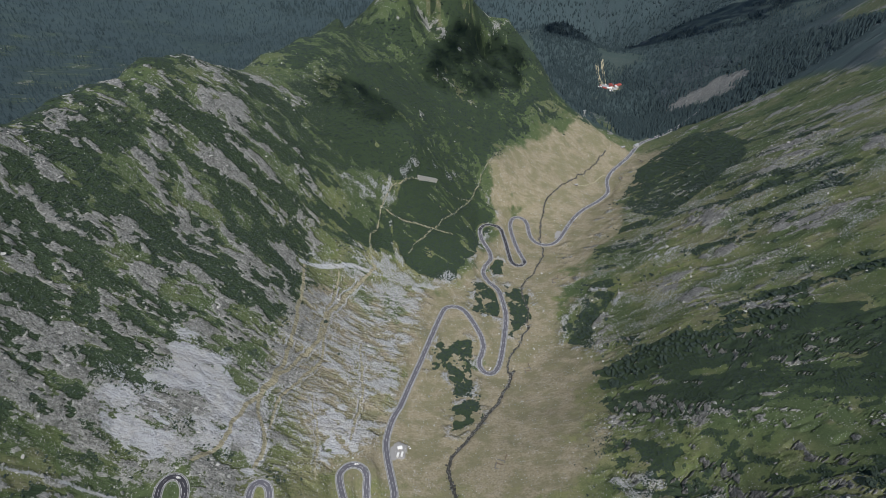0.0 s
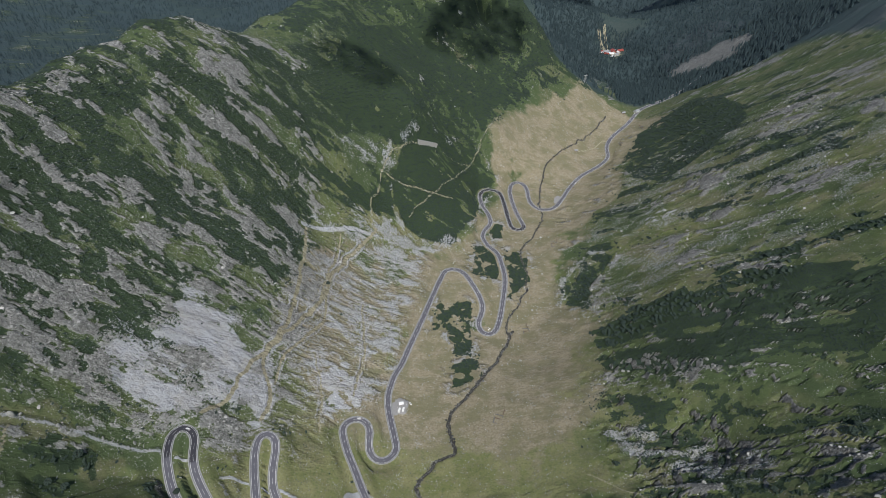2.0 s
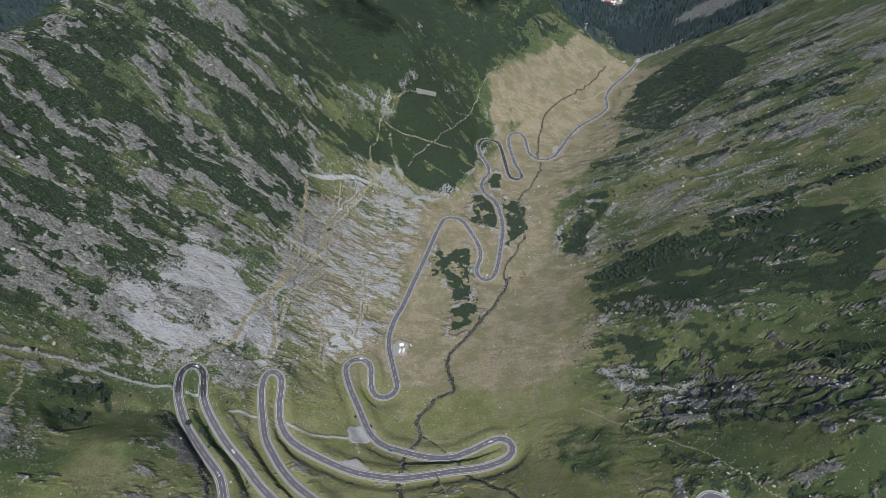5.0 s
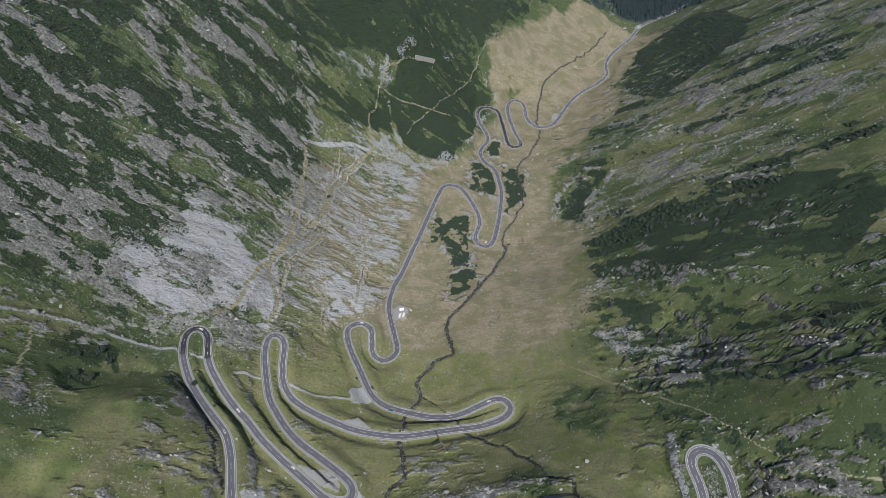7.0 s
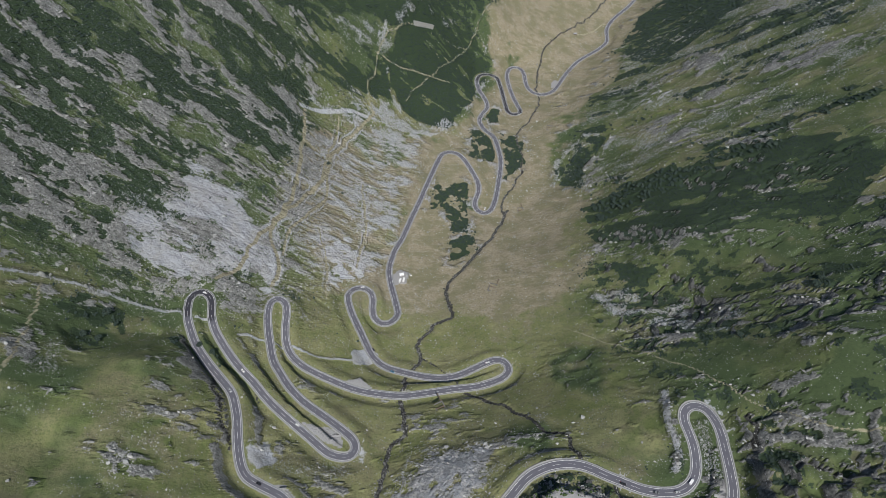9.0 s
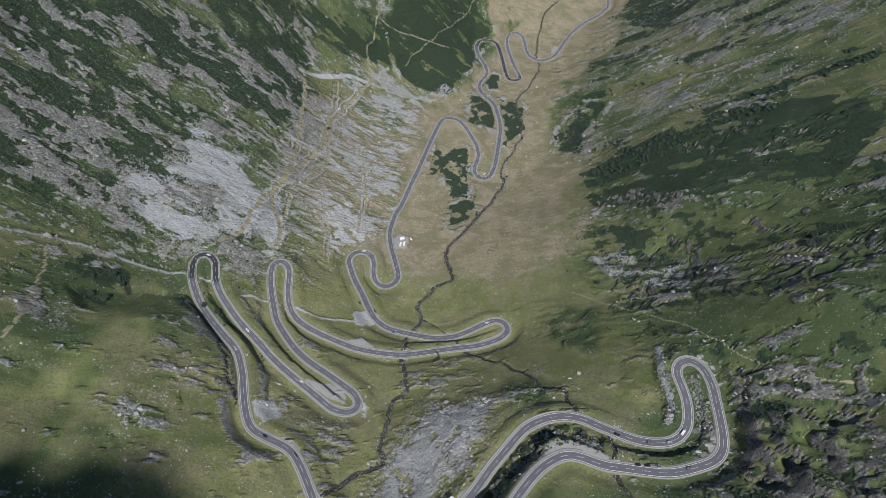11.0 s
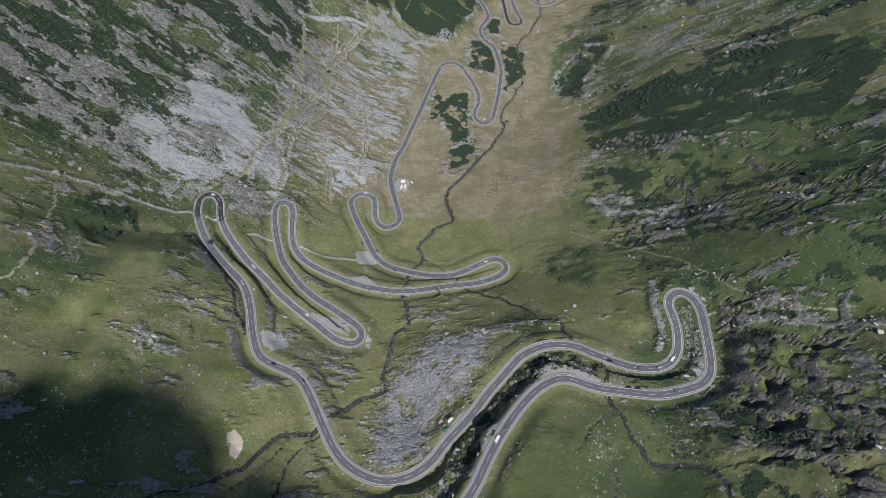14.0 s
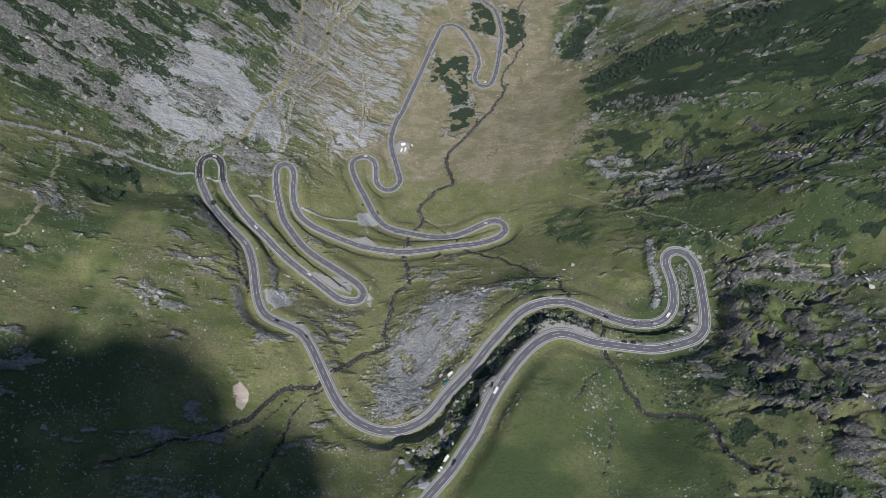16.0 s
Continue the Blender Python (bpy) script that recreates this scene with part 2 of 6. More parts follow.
# outlines of the dwarf pine thickets
SCRUB = {
    "scrub_high": [(-200, 690), (-120, 712), (-70, 735), (-85, 832), (-33, 905), (-60, 950), (-200, 880)],
    "scrub_slope": [(-86, 832), (-33, 905), (59, 986), (98, 965), (49, 812), (15, 744), (-38, 728), (-60, 733), (-83, 764)],
    "scrub_face": [(-188, 809), (-148, 1061), (17, 1341), (151, 1408), (183, 1264), (96, 1087), (59, 981), (-77, 838)],
    "scrub_edge": [(193, 665), (227, 714), (267, 683), (228, 644), (207, 580), (178, 600)],
    "scrub_east": [(194, 522), (247, 530), (346, 527), (386, 498), (443, 451), (437, 387), (390, 349), (333, 376), (285, 371), (233, 406), (193, 439), (192, 486)],
    "scrub_far": [(430, 1168), (586, 1286), (576, 1063), (555, 973), (460, 910), (387, 869), (353, 934), (365, 1032)],
    "scrub_a": [(47, 747), (77, 772), (96, 716), (83, 672), (49, 675)],
    "scrub_b": [(101, 756), (135, 742), (136, 676), (100, 634)],
    "scrub_c": [(6, 601), (40, 607), (36, 549), (38, 506), (20, 504), (6, 543), (-18, 541), (-10, 579)],
    "scrub_d": [(16, 484), (51, 510), (46, 465), (12, 441)],
    "scrub_e": [(82, 818), (105, 828), (102, 790), (84, 786)],
    "scrub_knoll": [(-335, 266), (-316, 275), (-296, 270), (-289, 247), (-293, 222), (-308, 226), (-322, 240)],
    "scrub_road": [(-239, 265), (-229, 268), (-214, 246), (-189, 229), (-199, 215), (-220, 237)],
    "scrub_ravine": [(59, 99), (86, 112), (109, 109), (119, 96), (81, 88), (63, 79), (44, 61), (29, 31), (8, 9), (-4, 6), (9, 34), (32, 64)],
    "scrub_crag": [(230, 124), (241, 126), (255, 109), (251, 95), (233, 77), (226, 101)],
    "scrub_spur": [(90, 1390), (190, 1500), (300, 1430), (405, 1345), (330, 1320), (250, 1330), (180, 1280)],
    # bushes on the cliff edge, set to fill its shadow strip as well
    "scrub_cliff": [(-262, 246), (-245, 253), (-230, 243), (-212, 220), (-196, 203), (-203, 196), (-222, 212), (-238, 232)],
    "scrub_r1": [(346, 292), (356, 279), (340, 249), (328, 258)],
    "scrub_r2": [(289, 157), (332, 145), (327, 127), (292, 145)],
}
# lines of the stream and its brooks, and of dark cuts drawn the same way
WATER = {
    "brook_long": [(-222, -21), (-194, -9), (-176, 0), (-158, 8)],
    # no brook: the road cut's black shadow edge drawn as dark bed and stones
    "cut_shadow_a": [(-237, 244), (-215, 224), (-199, 204), (-189, 183), (-178, 159), (-173, 142)],
    "ditch_b": [(-188, 227), (-174, 208), (-162, 193)],
    "cleft_a": [(238, 150), (239, 137), (233, 122)],
    "stream_far": [(376, 1262), (327, 1177), (256, 1096), (212, 1036), (195, 987), (181, 916), (181, 863), (156, 801), (131, 751), (133, 690), (123, 638), (93, 583), (93, 544)],
    "stream": [(100, 562), (92, 543), (80, 515), (65, 486), (46, 453), (26, 423), (13, 404), (9, 369), (12, 343), (-3, 334), (-17, 317), (-25, 300), (-20, 278), (-28, 259), (-36, 247), (-36, 221), (-34, 199), (-29, 172), (-41, 158), (-47, 136), (-50, 110), (-47, 98), (-64, 88), (-77, 78), (-88, 63), (-100, 54), (-119, 45), (-130, 36), (-142, 21), (-158, 6)],
    "brook_e": [(10, 248), (24, 228), (52, 204), (77, 181), (93, 158), (106, 147), (110, 121), (128, 112), (133, 102), (126, 77), (128, 67), (127, 58), (132, 42), (138, 27), (144, 15), (161, 10), (180, 3), (185, -18), (191, -33)],
    "brook_s": [(-19, 280), (0, 263), (10, 248)],
    "rill_a": [(124, 49), (118, 46), (108, 36), (95, 21)],
    "rill_b": [(117, 45), (116, 17), (119, 1), (104, -32)],
    "brook_w": [(-126, -32), (-118, 4), (-110, 29), (-101, 44), (-90, 60)],
    "brook_x": [(-144, 2), (-130, 20), (-115, 42)],
}
# lines of the dirt tracks and the old dry wall
TRAILS = {
    "trail_n": [(-199, 270), (-184, 273), (-166, 268), (-151, 269)],
    "trail_o": [(-241, 280), (-229, 280)],
    "trail_m": [(139, 299), (166, 266), (204, 220), (230, 180), (252, 148), (278, 128), (307, 118)],
    "trail_a": [(-185, 633), (-180, 562), (-180, 508), (-186, 457), (-195, 430), (-194, 410), (-182, 382), (-184, 342)],
    "trail_b": [(-100, 701), (-140, 604), (-151, 540), (-162, 505), (-181, 460), (-203, 405), (-216, 353), (-234, 331)],
    "trail_c": [(-151, 540), (-148, 497), (-168, 453), (-180, 424), (-179, 390)],
    "trail_d": [(-106, 554), (-97, 474), (-102, 409)],
    "trail_e": [(-146, 658), (-149, 595), (-156, 527)],
    "trail_f": [(-192, 636), (-147, 667), (-99, 692)],
    "trail_g": [(-102, 696), (-110, 734), (-101, 763), (-97, 794), (-80, 838), (-38, 881)],
    "trail_h": [(-100, 792), (-47, 806), (-15, 819), (19, 836)],
    "trail_i": [(-56, 753), (-44, 772), (-15, 819), (6, 859), (30, 907), (60, 969), (74, 1010), (119, 1102)],
    "rill_track_a": [(-1, 909), (23, 923), (47, 946)],
    "rill_track_b": [(-33, 872), (-9, 873), (6, 859)],
    "rill_track_c": [(-20, 900), (4, 880), (30, 885)],
    "hut_path": [(283, 1099), (321, 1121), (346, 1156), (357, 1164)],
    "trail_j": [(-159, 272), (-129, 265), (-100, 267), (-73, 273)],
    "trail_k": [(-343, 258), (-331, 220), (-322, 182), (-321, 154), (-329, 135)],
    "trail_l": [(-150, 448), (-138, 409), (-128, 350)],
    "lift_track": [(582, 2110), (592, 2220), (600, 2330)],
    "ski_run": [(592, 2110), (612, 2250), (628, 2380)],
    "village_road": [(575, 1960), (585, 2040), (580, 2130)],
    "old_wall": [(-371, 252), (-345, 267), (-320, 277), (-290, 282), (-262, 288), (-249, 280)],
}
# gravel lay-bys beside the road
LAYBYS = {
    "below_bend": [(-99, 174), (-88, 167), (-85, 155), (-102, 161), (-122, 176)],
    "upper_bend": [(74, 88), (85, 94), (99, 91), (118, 84), (127, 76), (106, 79), (91, 83), (79, 79)],
    "east_bend": [(200, 89), (215, 109), (210, 83), (198, 76)],
    "van_stop": [(27, 69), (18, 64), (4, 51), (-5, 36), (5, 40), (30, 64)],
    "ravine_stop": [(31, 39), (38, 45), (50, 47), (44, 34), (34, 22), (29, 28)],
    "west_stop": [(-132, 109), (-122, 111), (-111, 99), (-115, 93)],
    "meadow_stop": [(-94, 234), (-80, 239), (-62, 222), (-83, 224)],
    "far_stop": [(210, 913), (213, 930), (219, 939), (224, 936), (217, 918)],
    "hut_stop": [(-62, 405), (-50, 420), (-40, 416), (-42, 398), (-56, 394)],
}
GULLY = [(189, 182), (182, 153), (184, 132), (183, 122), (178, 112)]
# stretches along the road, in metres from its lower end; side: 1 on the left of the way up, -1 on the right
FRESH_STRETCHES = [(1140, 1335), (3335, 3415)]
PARAPETS = [(3770, 3945, 1), (3560, 3640, -1), (4095, 4150, 1), (2545, 2620, -1), (3090, 3150, -1), (3655, 3760, -1)]
RETAINING = [(3790, 3930, 1), (4310, 4440, -1), (4150, 4290, -1), (3640, 3750, 1)]


def curve_through(points, step):
    """Catmull-Rom through plan points, resampled at even steps."""
    p = np.array(points, float)
    p = np.vstack([2 * p[0] - p[1], p, 2 * p[-1] - p[-2]])
    out = []
    for a, b, c, d in zip(p, p[1:], p[2:], p[3:]):
        for u in np.linspace(0, 1, 12, endpoint=False):
            out.append(0.5 * (2 * b + (c - a) * u + (2 * a - 5 * b + 4 * c - d) * u * u + (3 * b - a - 3 * c + d) * u ** 3))
    out = np.array(out + [p[-2]])
    run = np.r_[0, np.cumsum(np.hypot(*np.diff(out, axis=0).T))]
    even = np.arange(0, run[-1], step)
    return np.stack([np.interp(even, run, out[:, 0]), np.interp(even, run, out[:, 1])], 1), even


def smoothed(v, n):
    """Running mean over n samples, with the ends held."""
    k = np.ones(n) / n
    return np.stack([np.convolve(np.pad(c, n // 2, mode="reflect", reflect_type="odd"), k, "valid")[:len(c)] for c in v.T], 1)


def lattice(ix, iy, seed):
    h = (ix * 374761393 + iy * 668265263 + seed * 144665) & 0x7FFFFFFF
    h = ((h ^ (h >> 13)) * 1274126177) & 0x7FFFFFFF
    return ((h ^ (h >> 16)) & 0xFFFF) / 65535.0


def value_noise(x, y, seed=0):
    ix, iy = np.floor(x).astype(np.int64), np.floor(y).astype(np.int64)
    u, v = x - ix, y - iy
    u, v = u * u * (3 - 2 * u), v * v * (3 - 2 * v)
    low = lattice(ix, iy, seed) * (1 - u) + lattice(ix + 1, iy, seed) * u
    top = lattice(ix, iy + 1, seed) * (1 - u) + lattice(ix + 1, iy + 1, seed) * u
    return low * (1 - v) + top * v


def fbm(x, y, size, octaves=4, seed=0, keep=0.5):
    """Fractal noise about 0, roughly within -1 to 1; size: metres of its largest lumps."""
    out, amp, total = 0.0, 1.0, 0.0
    for n in range(octaves):
        a = 0.6 + n
        out = out + amp * (value_noise((x * math.cos(a) - y * math.sin(a)) / size * 2 ** n, (x * math.sin(a) + y * math.cos(a)) / size * 2 ** n, seed + 17 * n) * 2 - 1)
        total += amp
        amp *= keep
    return out / total * 1.7


def ridged(x, y, size, octaves=4, seed=0):
    out, amp, total = 0.0, 1.0, 0.0
    for n in range(octaves):
        a = 1.1 + n
        v = value_noise((x * math.cos(a) - y * math.sin(a)) / size * 2 ** n, (x * math.sin(a) + y * math.cos(a)) / size * 2 ** n, seed + 31 * n)
        out = out + amp * (1 - np.abs(2 * v - 1))
        total += amp
        amp *= 0.5
    return out / total


road_line, road_run = curve_through([p for leg in ROAD.values() for p in leg], 2.0)
road_line = smoothed(road_line, 7)
road_height = np.interp(road_run, np.arange(len(ROAD_HEIGHTS)) * 300.0, ROAD_HEIGHTS)


def spline_surface(known, stiff):
    """A smooth surface over scattered heights."""
    xy, z = known[:, :2] / 1000, known[:, 2]
    n = len(known)
    k = np.hypot(xy[:, None, 0] - xy[None, :, 0], xy[:, None, 1] - xy[None, :, 1])
    a = np.zeros((n + 3, n + 3))
    a[:n, :n] = -k + stiff * np.eye(n)
    a[:n, n], a[:n, n + 1:] = 1, xy
    a[n:, :n] = a[:n, n:].T
    w = np.linalg.solve(a, np.r_[z, 0, 0, 0])
    def height(x, y):
        x, y = np.asarray(x, float) / 1000, np.asarray(y, float) / 1000
        out = w[n] + w[n + 1] * x + w[n + 2] * y
        for (px, py), q in zip(xy, w):
            out = out - q * np.sqrt((x - px) ** 2 + (y - py) ** 2 + 1.5e-5)
        return out
    return height


every = road_line[::11], road_height[::11]
known = np.array([p for line in LANDFORMS.values() for p in line] + [(x, y, z) for (x, y), z in zip(*every)], float)
broad = spline_surface(known, 0.0015)


def nearest(line, x, y, reach=40.0):
    """For arrays of places: the distance to a line of plan points and the index of its nearest point (1e6 beyond reach)."""
    dist, index = np.full(x.shape, 1e6), np.zeros(x.shape, int)
    low, top = line.min(0) - reach, line.max(0) + reach
    some = np.flatnonzero((x > low[0]) & (x < top[0]) & (y > low[1]) & (y < top[1]))
    if not len(some):
        return dist, index
    keys = {}
    for i, (rx, ry) in enumerate(line):
        for a in (-1, 0, 1):
            for b in (-1, 0, 1):
                keys.setdefault((int(rx // reach) + a, int(ry // reach) + b), []).append(i)
    cx, cy = (x[some] // reach).astype(int), (y[some] // reach).astype(int)
    code = cx * 100003 + cy
    order = np.argsort(code, kind="stable")
    starts = np.flatnonzero(np.r_[True, np.diff(code[order]) != 0])
    for s, e in zip(starts, np.r_[starts[1:], len(order)]):
        near = keys.get((int(cx[order[s]]), int(cy[order[s]])))
        if near:
            near, those = np.array(near), some[order[s:e]]
            d = np.hypot(x[those][:, None] - line[near, 0], y[those][:, None] - line[near, 1])
            j = d.argmin(1)
            dist[those], index[those] = d[np.arange(len(those)), j], near[j]
    return dist, index


def within(outline, x, y, margin=30.0):
    """Signed distance to an outline for arrays of places: positive inside, no further than the margin outside."""
    p = np.array(outline, float)
    out = np.full(x.shape, -margin)
    low, top = p.min(0) - margin, p.max(0) + margin
    some = np.flatnonzero((x > low[0]) & (x < top[0]) & (y > low[1]) & (y < top[1]))
    sx, sy = x[some], y[some]
    best, inside = np.full(len(some), 1e9), np.zeros(len(some), bool)
    for (ax, ay), (bx, by) in zip(p, np.roll(p, -1, 0)):
        dx, dy = bx - ax, by - ay
        u = np.clip(((sx - ax) * dx + (sy - ay) * dy) / (dx * dx + dy * dy + 1e-9), 0, 1)
        best = np.minimum(best, np.hypot(sx - ax - u * dx, sy - ay - u * dy))
        crosses = (ay > sy) != (by > sy)
        inside ^= crosses & (sx < ax + (sy - ay) * dx / (dy if dy else 1e-9))
    out[some] = np.maximum(-margin, np.where(inside, best, -best))
    return out


def ramp(v, low, top):
    u = np.clip((v - low) / (top - low), 0, 1)
    return u * u * (3 - 2 * u)


def spaced(stretches):
    """Coordinates from stretches of (from, to, spacing at the start, spacing at the end)."""
    out = [stretches[0][0]]
    for a, b, d0, d1 in stretches:
        while out[-1] < b - 1e-6:
            u = (out[-1] - a) / (b - a)
            out.append(min(b, out[-1] + d0 * (1 - u) + d1 * u))
    return np.array(out)


grid_x = spaced([(-1950, -900, 50, 22), (-900, -420, 16, 3), (-420, 360, 2.0, 2.0), (360, 1000, 2.5, 16), (1000, 1750, 20, 50)])
grid_y = spaced([(-950, -140, 45, 4), (-140, 480, 1.8, 1.8), (480, 1000, 1.9, 3.2), (1000, 1600, 3.4, 8), (1600, 4650, 10, 60)])
gx, gy = (v.ravel() for v in np.meshgrid(grid_x, grid_y))
SHAPE = (len(grid_y), len(grid_x))

smooth_land = broad(gx, gy)
rise_y, rise_x = np.gradient(smooth_land.reshape(SHAPE), grid_y, grid_x)
steep = np.hypot(rise_x, rise_y).ravel()

road_far, road_at = nearest(road_line, gx, gy)
road_z = road_height[road_at]
water_far = np.full(gx.shape, 1e6)
BENDS = {}
for name, line in WATER.items():
    bends = curve_through(line, 2.0)[0]
    bends = bends + np.stack([fbm(bends[:, 0], bends[:, 1], 16, 3, 5), fbm(bends[:, 0], bends[:, 1], 16, 3, 9)], 1) * 2.5
    wide = {"stream": 1.4, "stream_far": 2.1, "brook_e": 1.55, "brook_x": 3.4, "cut_shadow_a": 2.3, "cleft_a": 1.6, "rill_a": 4.0, "rill_b": 4.0}.get(name, 2.7)
    BENDS[name] = bends
    water_far = np.minimum(water_far, nearest(bends, gx, gy)[0] * wide)
trail, shoulder, gravel_track, pale_track = (np.zeros(gx.shape) for _ in range(4))
old_wall_far = nearest(curve_through(TRAILS.pop("old_wall"), 2.0)[0], gx, gy)[0]
for name, line in TRAILS.items():
    bends = curve_through(line, 2.0)[0]
    broad_by = {"trail_f": 0.75, "trail_g": 1.8, "trail_h": 1.6, "trail_i": 2.2, "rill_track_a": 2.2, "rill_track_b": 2.3, "rill_track_c": 2.3, "hut_path": 1.4, "trail_a": 1.15, "trail_b": 1.1, "trail_c": 1.5, "trail_d": 1.6, "trail_e": 1.5, "lift_track": 0.4, "ski_run": 0.4, "village_road": 0.3}.get(name, 1.3)
    worn = {"trail_k": 0.66, "trail_j": 0.95, "trail_h": 0.85, "trail_i": 0.9, "rill_track_a": 0.8, "rill_track_b": 0.7, "rill_track_c": 0.7, "trail_l": 0.7, "trail_m": 0.64, "trail_g": 0.8, "trail_n": 0.8}.get(name, 1.0)
    bends = bends + np.stack([fbm(bends[:, 0], bends[:, 1], 22, 3, 205), fbm(bends[:, 0], bends[:, 1], 22, 3, 209)], 1) * 2.2
    gone = nearest(bends, gx, gy)[0] * broad_by
    if name in ("trail_f", "trail_j", "trail_n", "trail_o"):
        gravel_track = np.maximum(gravel_track, ramp(-gone, -3.8, -1.4))
    else:
        trail = np.maximum(trail, ramp(-gone, -3.2, -0.9) * worn)
        if name in ("trail_g", "trail_h", "trail_i", "rill_track_a"):
            pale_track = np.maximum(pale_track, ramp(-gone, -5.0, -1.0) * worn)
        shoulder = np.maximum(shoulder, ramp(-np.abs(gone - 4.4), -2.2, -0.4) * worn)

wobble = fbm(gx, gy, 45, 4, 3) * 9 + fbm(gx, gy, 9, 3, 33) * 3
area = {name: within(line, gx, gy) + wobble for name, line in AREAS.items()}
apron = np.zeros(gx.shape)
for line in LAYBYS.values():
    apron = np.maximum(apron, ramp(within(line, gx, gy, 10), -1.5, 0.5))
west = ramp(-gx, 90, 220) * ramp(gy, 250, 340)
east = ramp(gx, 130, 220)
near_south = ramp(-gy, -330, -120)

# ribs of rock: down the west flank they run due east, across the east flank they slant
wy = gy + fbm(gx, gy, 70, 3, 51) * 9 + fbm(gx, gy, 24, 3, 53) * 3
break_up = fbm(gx, gy, 21, 4, 55, 0.6)
rib = 0.8 * fbm(gx * 0.36, wy, 15, 6, 11, 0.72) + 0.5 * break_up + 0.35 * fbm(gx * 0.5, wy, 4.5, 3, 23)
ux, uy = gx * 0.906 - wy * 0.423, gx * 0.423 + wy * 0.906
rib_east = 0.8 * fbm(ux * 0.36, uy, 15, 6, 15, 0.68) + 0.4 * break_up + 0.3 * fbm(ux * 0.5, uy, 4.5, 3, 27)
patch = fbm(gx, gy, 120, 3, 41)
west_rock = np.maximum(ramp(rib + 0.35 * patch + 0.15 - 1.0 * ramp(gy, 640, 800) * ramp(gx, -290, -150), -0.22, 0.42), 0.9 * np.maximum(ramp(area["pale_slab_a"], -6, 8), ramp(area["pale_slab_b"], -6, 8)) * ramp(rib, -0.5, 0.1)) * west * np.maximum(ramp(steep, 0.3, 0.6), ramp(-gx, 300, 350) * ramp(gy, 380, 460)) * (1 - 0.7 * ramp(gy, 820, 1000))
ledge = ramp(ridged(ux * 0.2, uy, 17, 4, 19), 0.72, 0.82) * ramp(fbm(gx, gy, 36, 4, 29), -0.35, 0.15) * np.maximum(east, 0.15 * near_south)
east_rock = np.maximum(ramp(rib_east + 0.4 * patch, 0.1, 0.7), 0.95 * ledge) * np.maximum(east, ledge) * ramp(steep, 0.12, 0.35)
east_rock *= 1 - 0.95 * ramp(gy, 400, 480) * (1 - ramp(fbm(gx * 0.7, gy, 60, 4, 171, 0.6), 0.2, 0.55))
outcrop = np.maximum.reduce([ramp(area["outcrop_" + n], -6, 10) for n in "abcd"]) * ramp(fbm(gx, gy, 22, 5, 173, 0.65), -0.1, 0.25)
mid_crag = ramp(area["crag_mid"], -14, 4)
east_rock = np.maximum(0.85 * east_rock * (1 - 0.55 * mid_crag), 0.95 * outcrop)
turf = ramp(gx - 0.5 * gy, 20, 45) * ramp(-gx, -192, -172) * ramp(-gy, -66, -52)
ledge *= 1 - turf
crag = np.maximum(ramp(area["crag_e"], -4, 10), ramp(area["crag_mid"], -6, 8))
crag = np.maximum(crag, ramp(area["crag_dark"], -6, 8))
crag_rock = crag * ramp(0.7 * rib_east + 0.7 * fbm(gx, gy, 24, 5, 61, 0.6), 0.38, 0.72) * (1 - 0.8 * ramp(area["crag_mid"], -6, 8))
pale_ledge = np.maximum.reduce([ramp(area["pale_ledge_a"], -5, 4), ramp(area["pale_ledge_b"], -5, 4), ramp(area["pale_ledge_c"], -6, 8)]) * ramp(fbm(ux * 0.35, uy, 7, 4, 63), -0.3, 0.35)
knoll_rock = 0.85 * ramp(fbm(gx * 0.5, gy, 16, 5, 71, 0.68) + 0.3 * break_up, 0.32, 0.85) * near_south * (1 - turf)
high_rock = ramp(fbm(gx * 0.5, gy, 40, 5, 81, 0.6), 0.15, 0.7) * ramp(gy, 850, 1000) * ramp(steep, 0.4, 0.8) * 0.75 * ramp(-area["dry_meadow"], -10, 15)
cliff_rock = ramp(area["cliff_far"], -14, 14) * (0.3 + 0.7 * ramp(fbm(gx + 0.5 * gy, gy * 0.6, 55, 5, 181, 0.7), -0.55, 0.1))
rock = np.clip(np.maximum.reduce([west_rock, east_rock, crag_rock, knoll_rock, high_rock, cliff_rock, 0.9 * pale_ledge, 0.7 * ramp(area["ravine"], -3, 5) * ramp(fbm(gx, gy, 9, 4, 67), -0.3, 0.3)]), 0, 1)
ragged = fbm(gx * 0.35, wy, 9, 5, 37, 0.7) * 9 + fbm(gx, gy, 4, 3, 39) * 3
scree = np.clip(np.maximum.reduce([ramp(area["scree_fan"] + ragged * (0.3 + 0.9 * ramp(gy, 350, 400)), -12, 9), ramp(area["scree_small"] + ragged, -13, 7), 0.75 * ramp(area["scree_strip"] + ragged, -12, 7)]), 0, 1)
tongues = fbm(gx * 0.36, wy + 0.25 * gx, 15, 5, 35, 0.7)
turfed = ramp(gx, -312, -292) * ramp(-gx, 226, 250) * (1 - ramp(np.abs(gy - 372), 12, 34)) + 0.8 * ramp(-gy, -330, -312)
scree *= 1 - np.clip(0.35 + 0.6 * turfed, 0, 0.92) * ramp(-tongues + 0.35 * turfed, -0.1, 0.4)
scree *= 1 - 0.6 * ramp(fbm(gx * 0.6, wy, 7, 5, 34, 0.7), 0.12, 0.5) * ramp(fbm(gx, gy, 26, 3, 33), -0.4, 0.1)
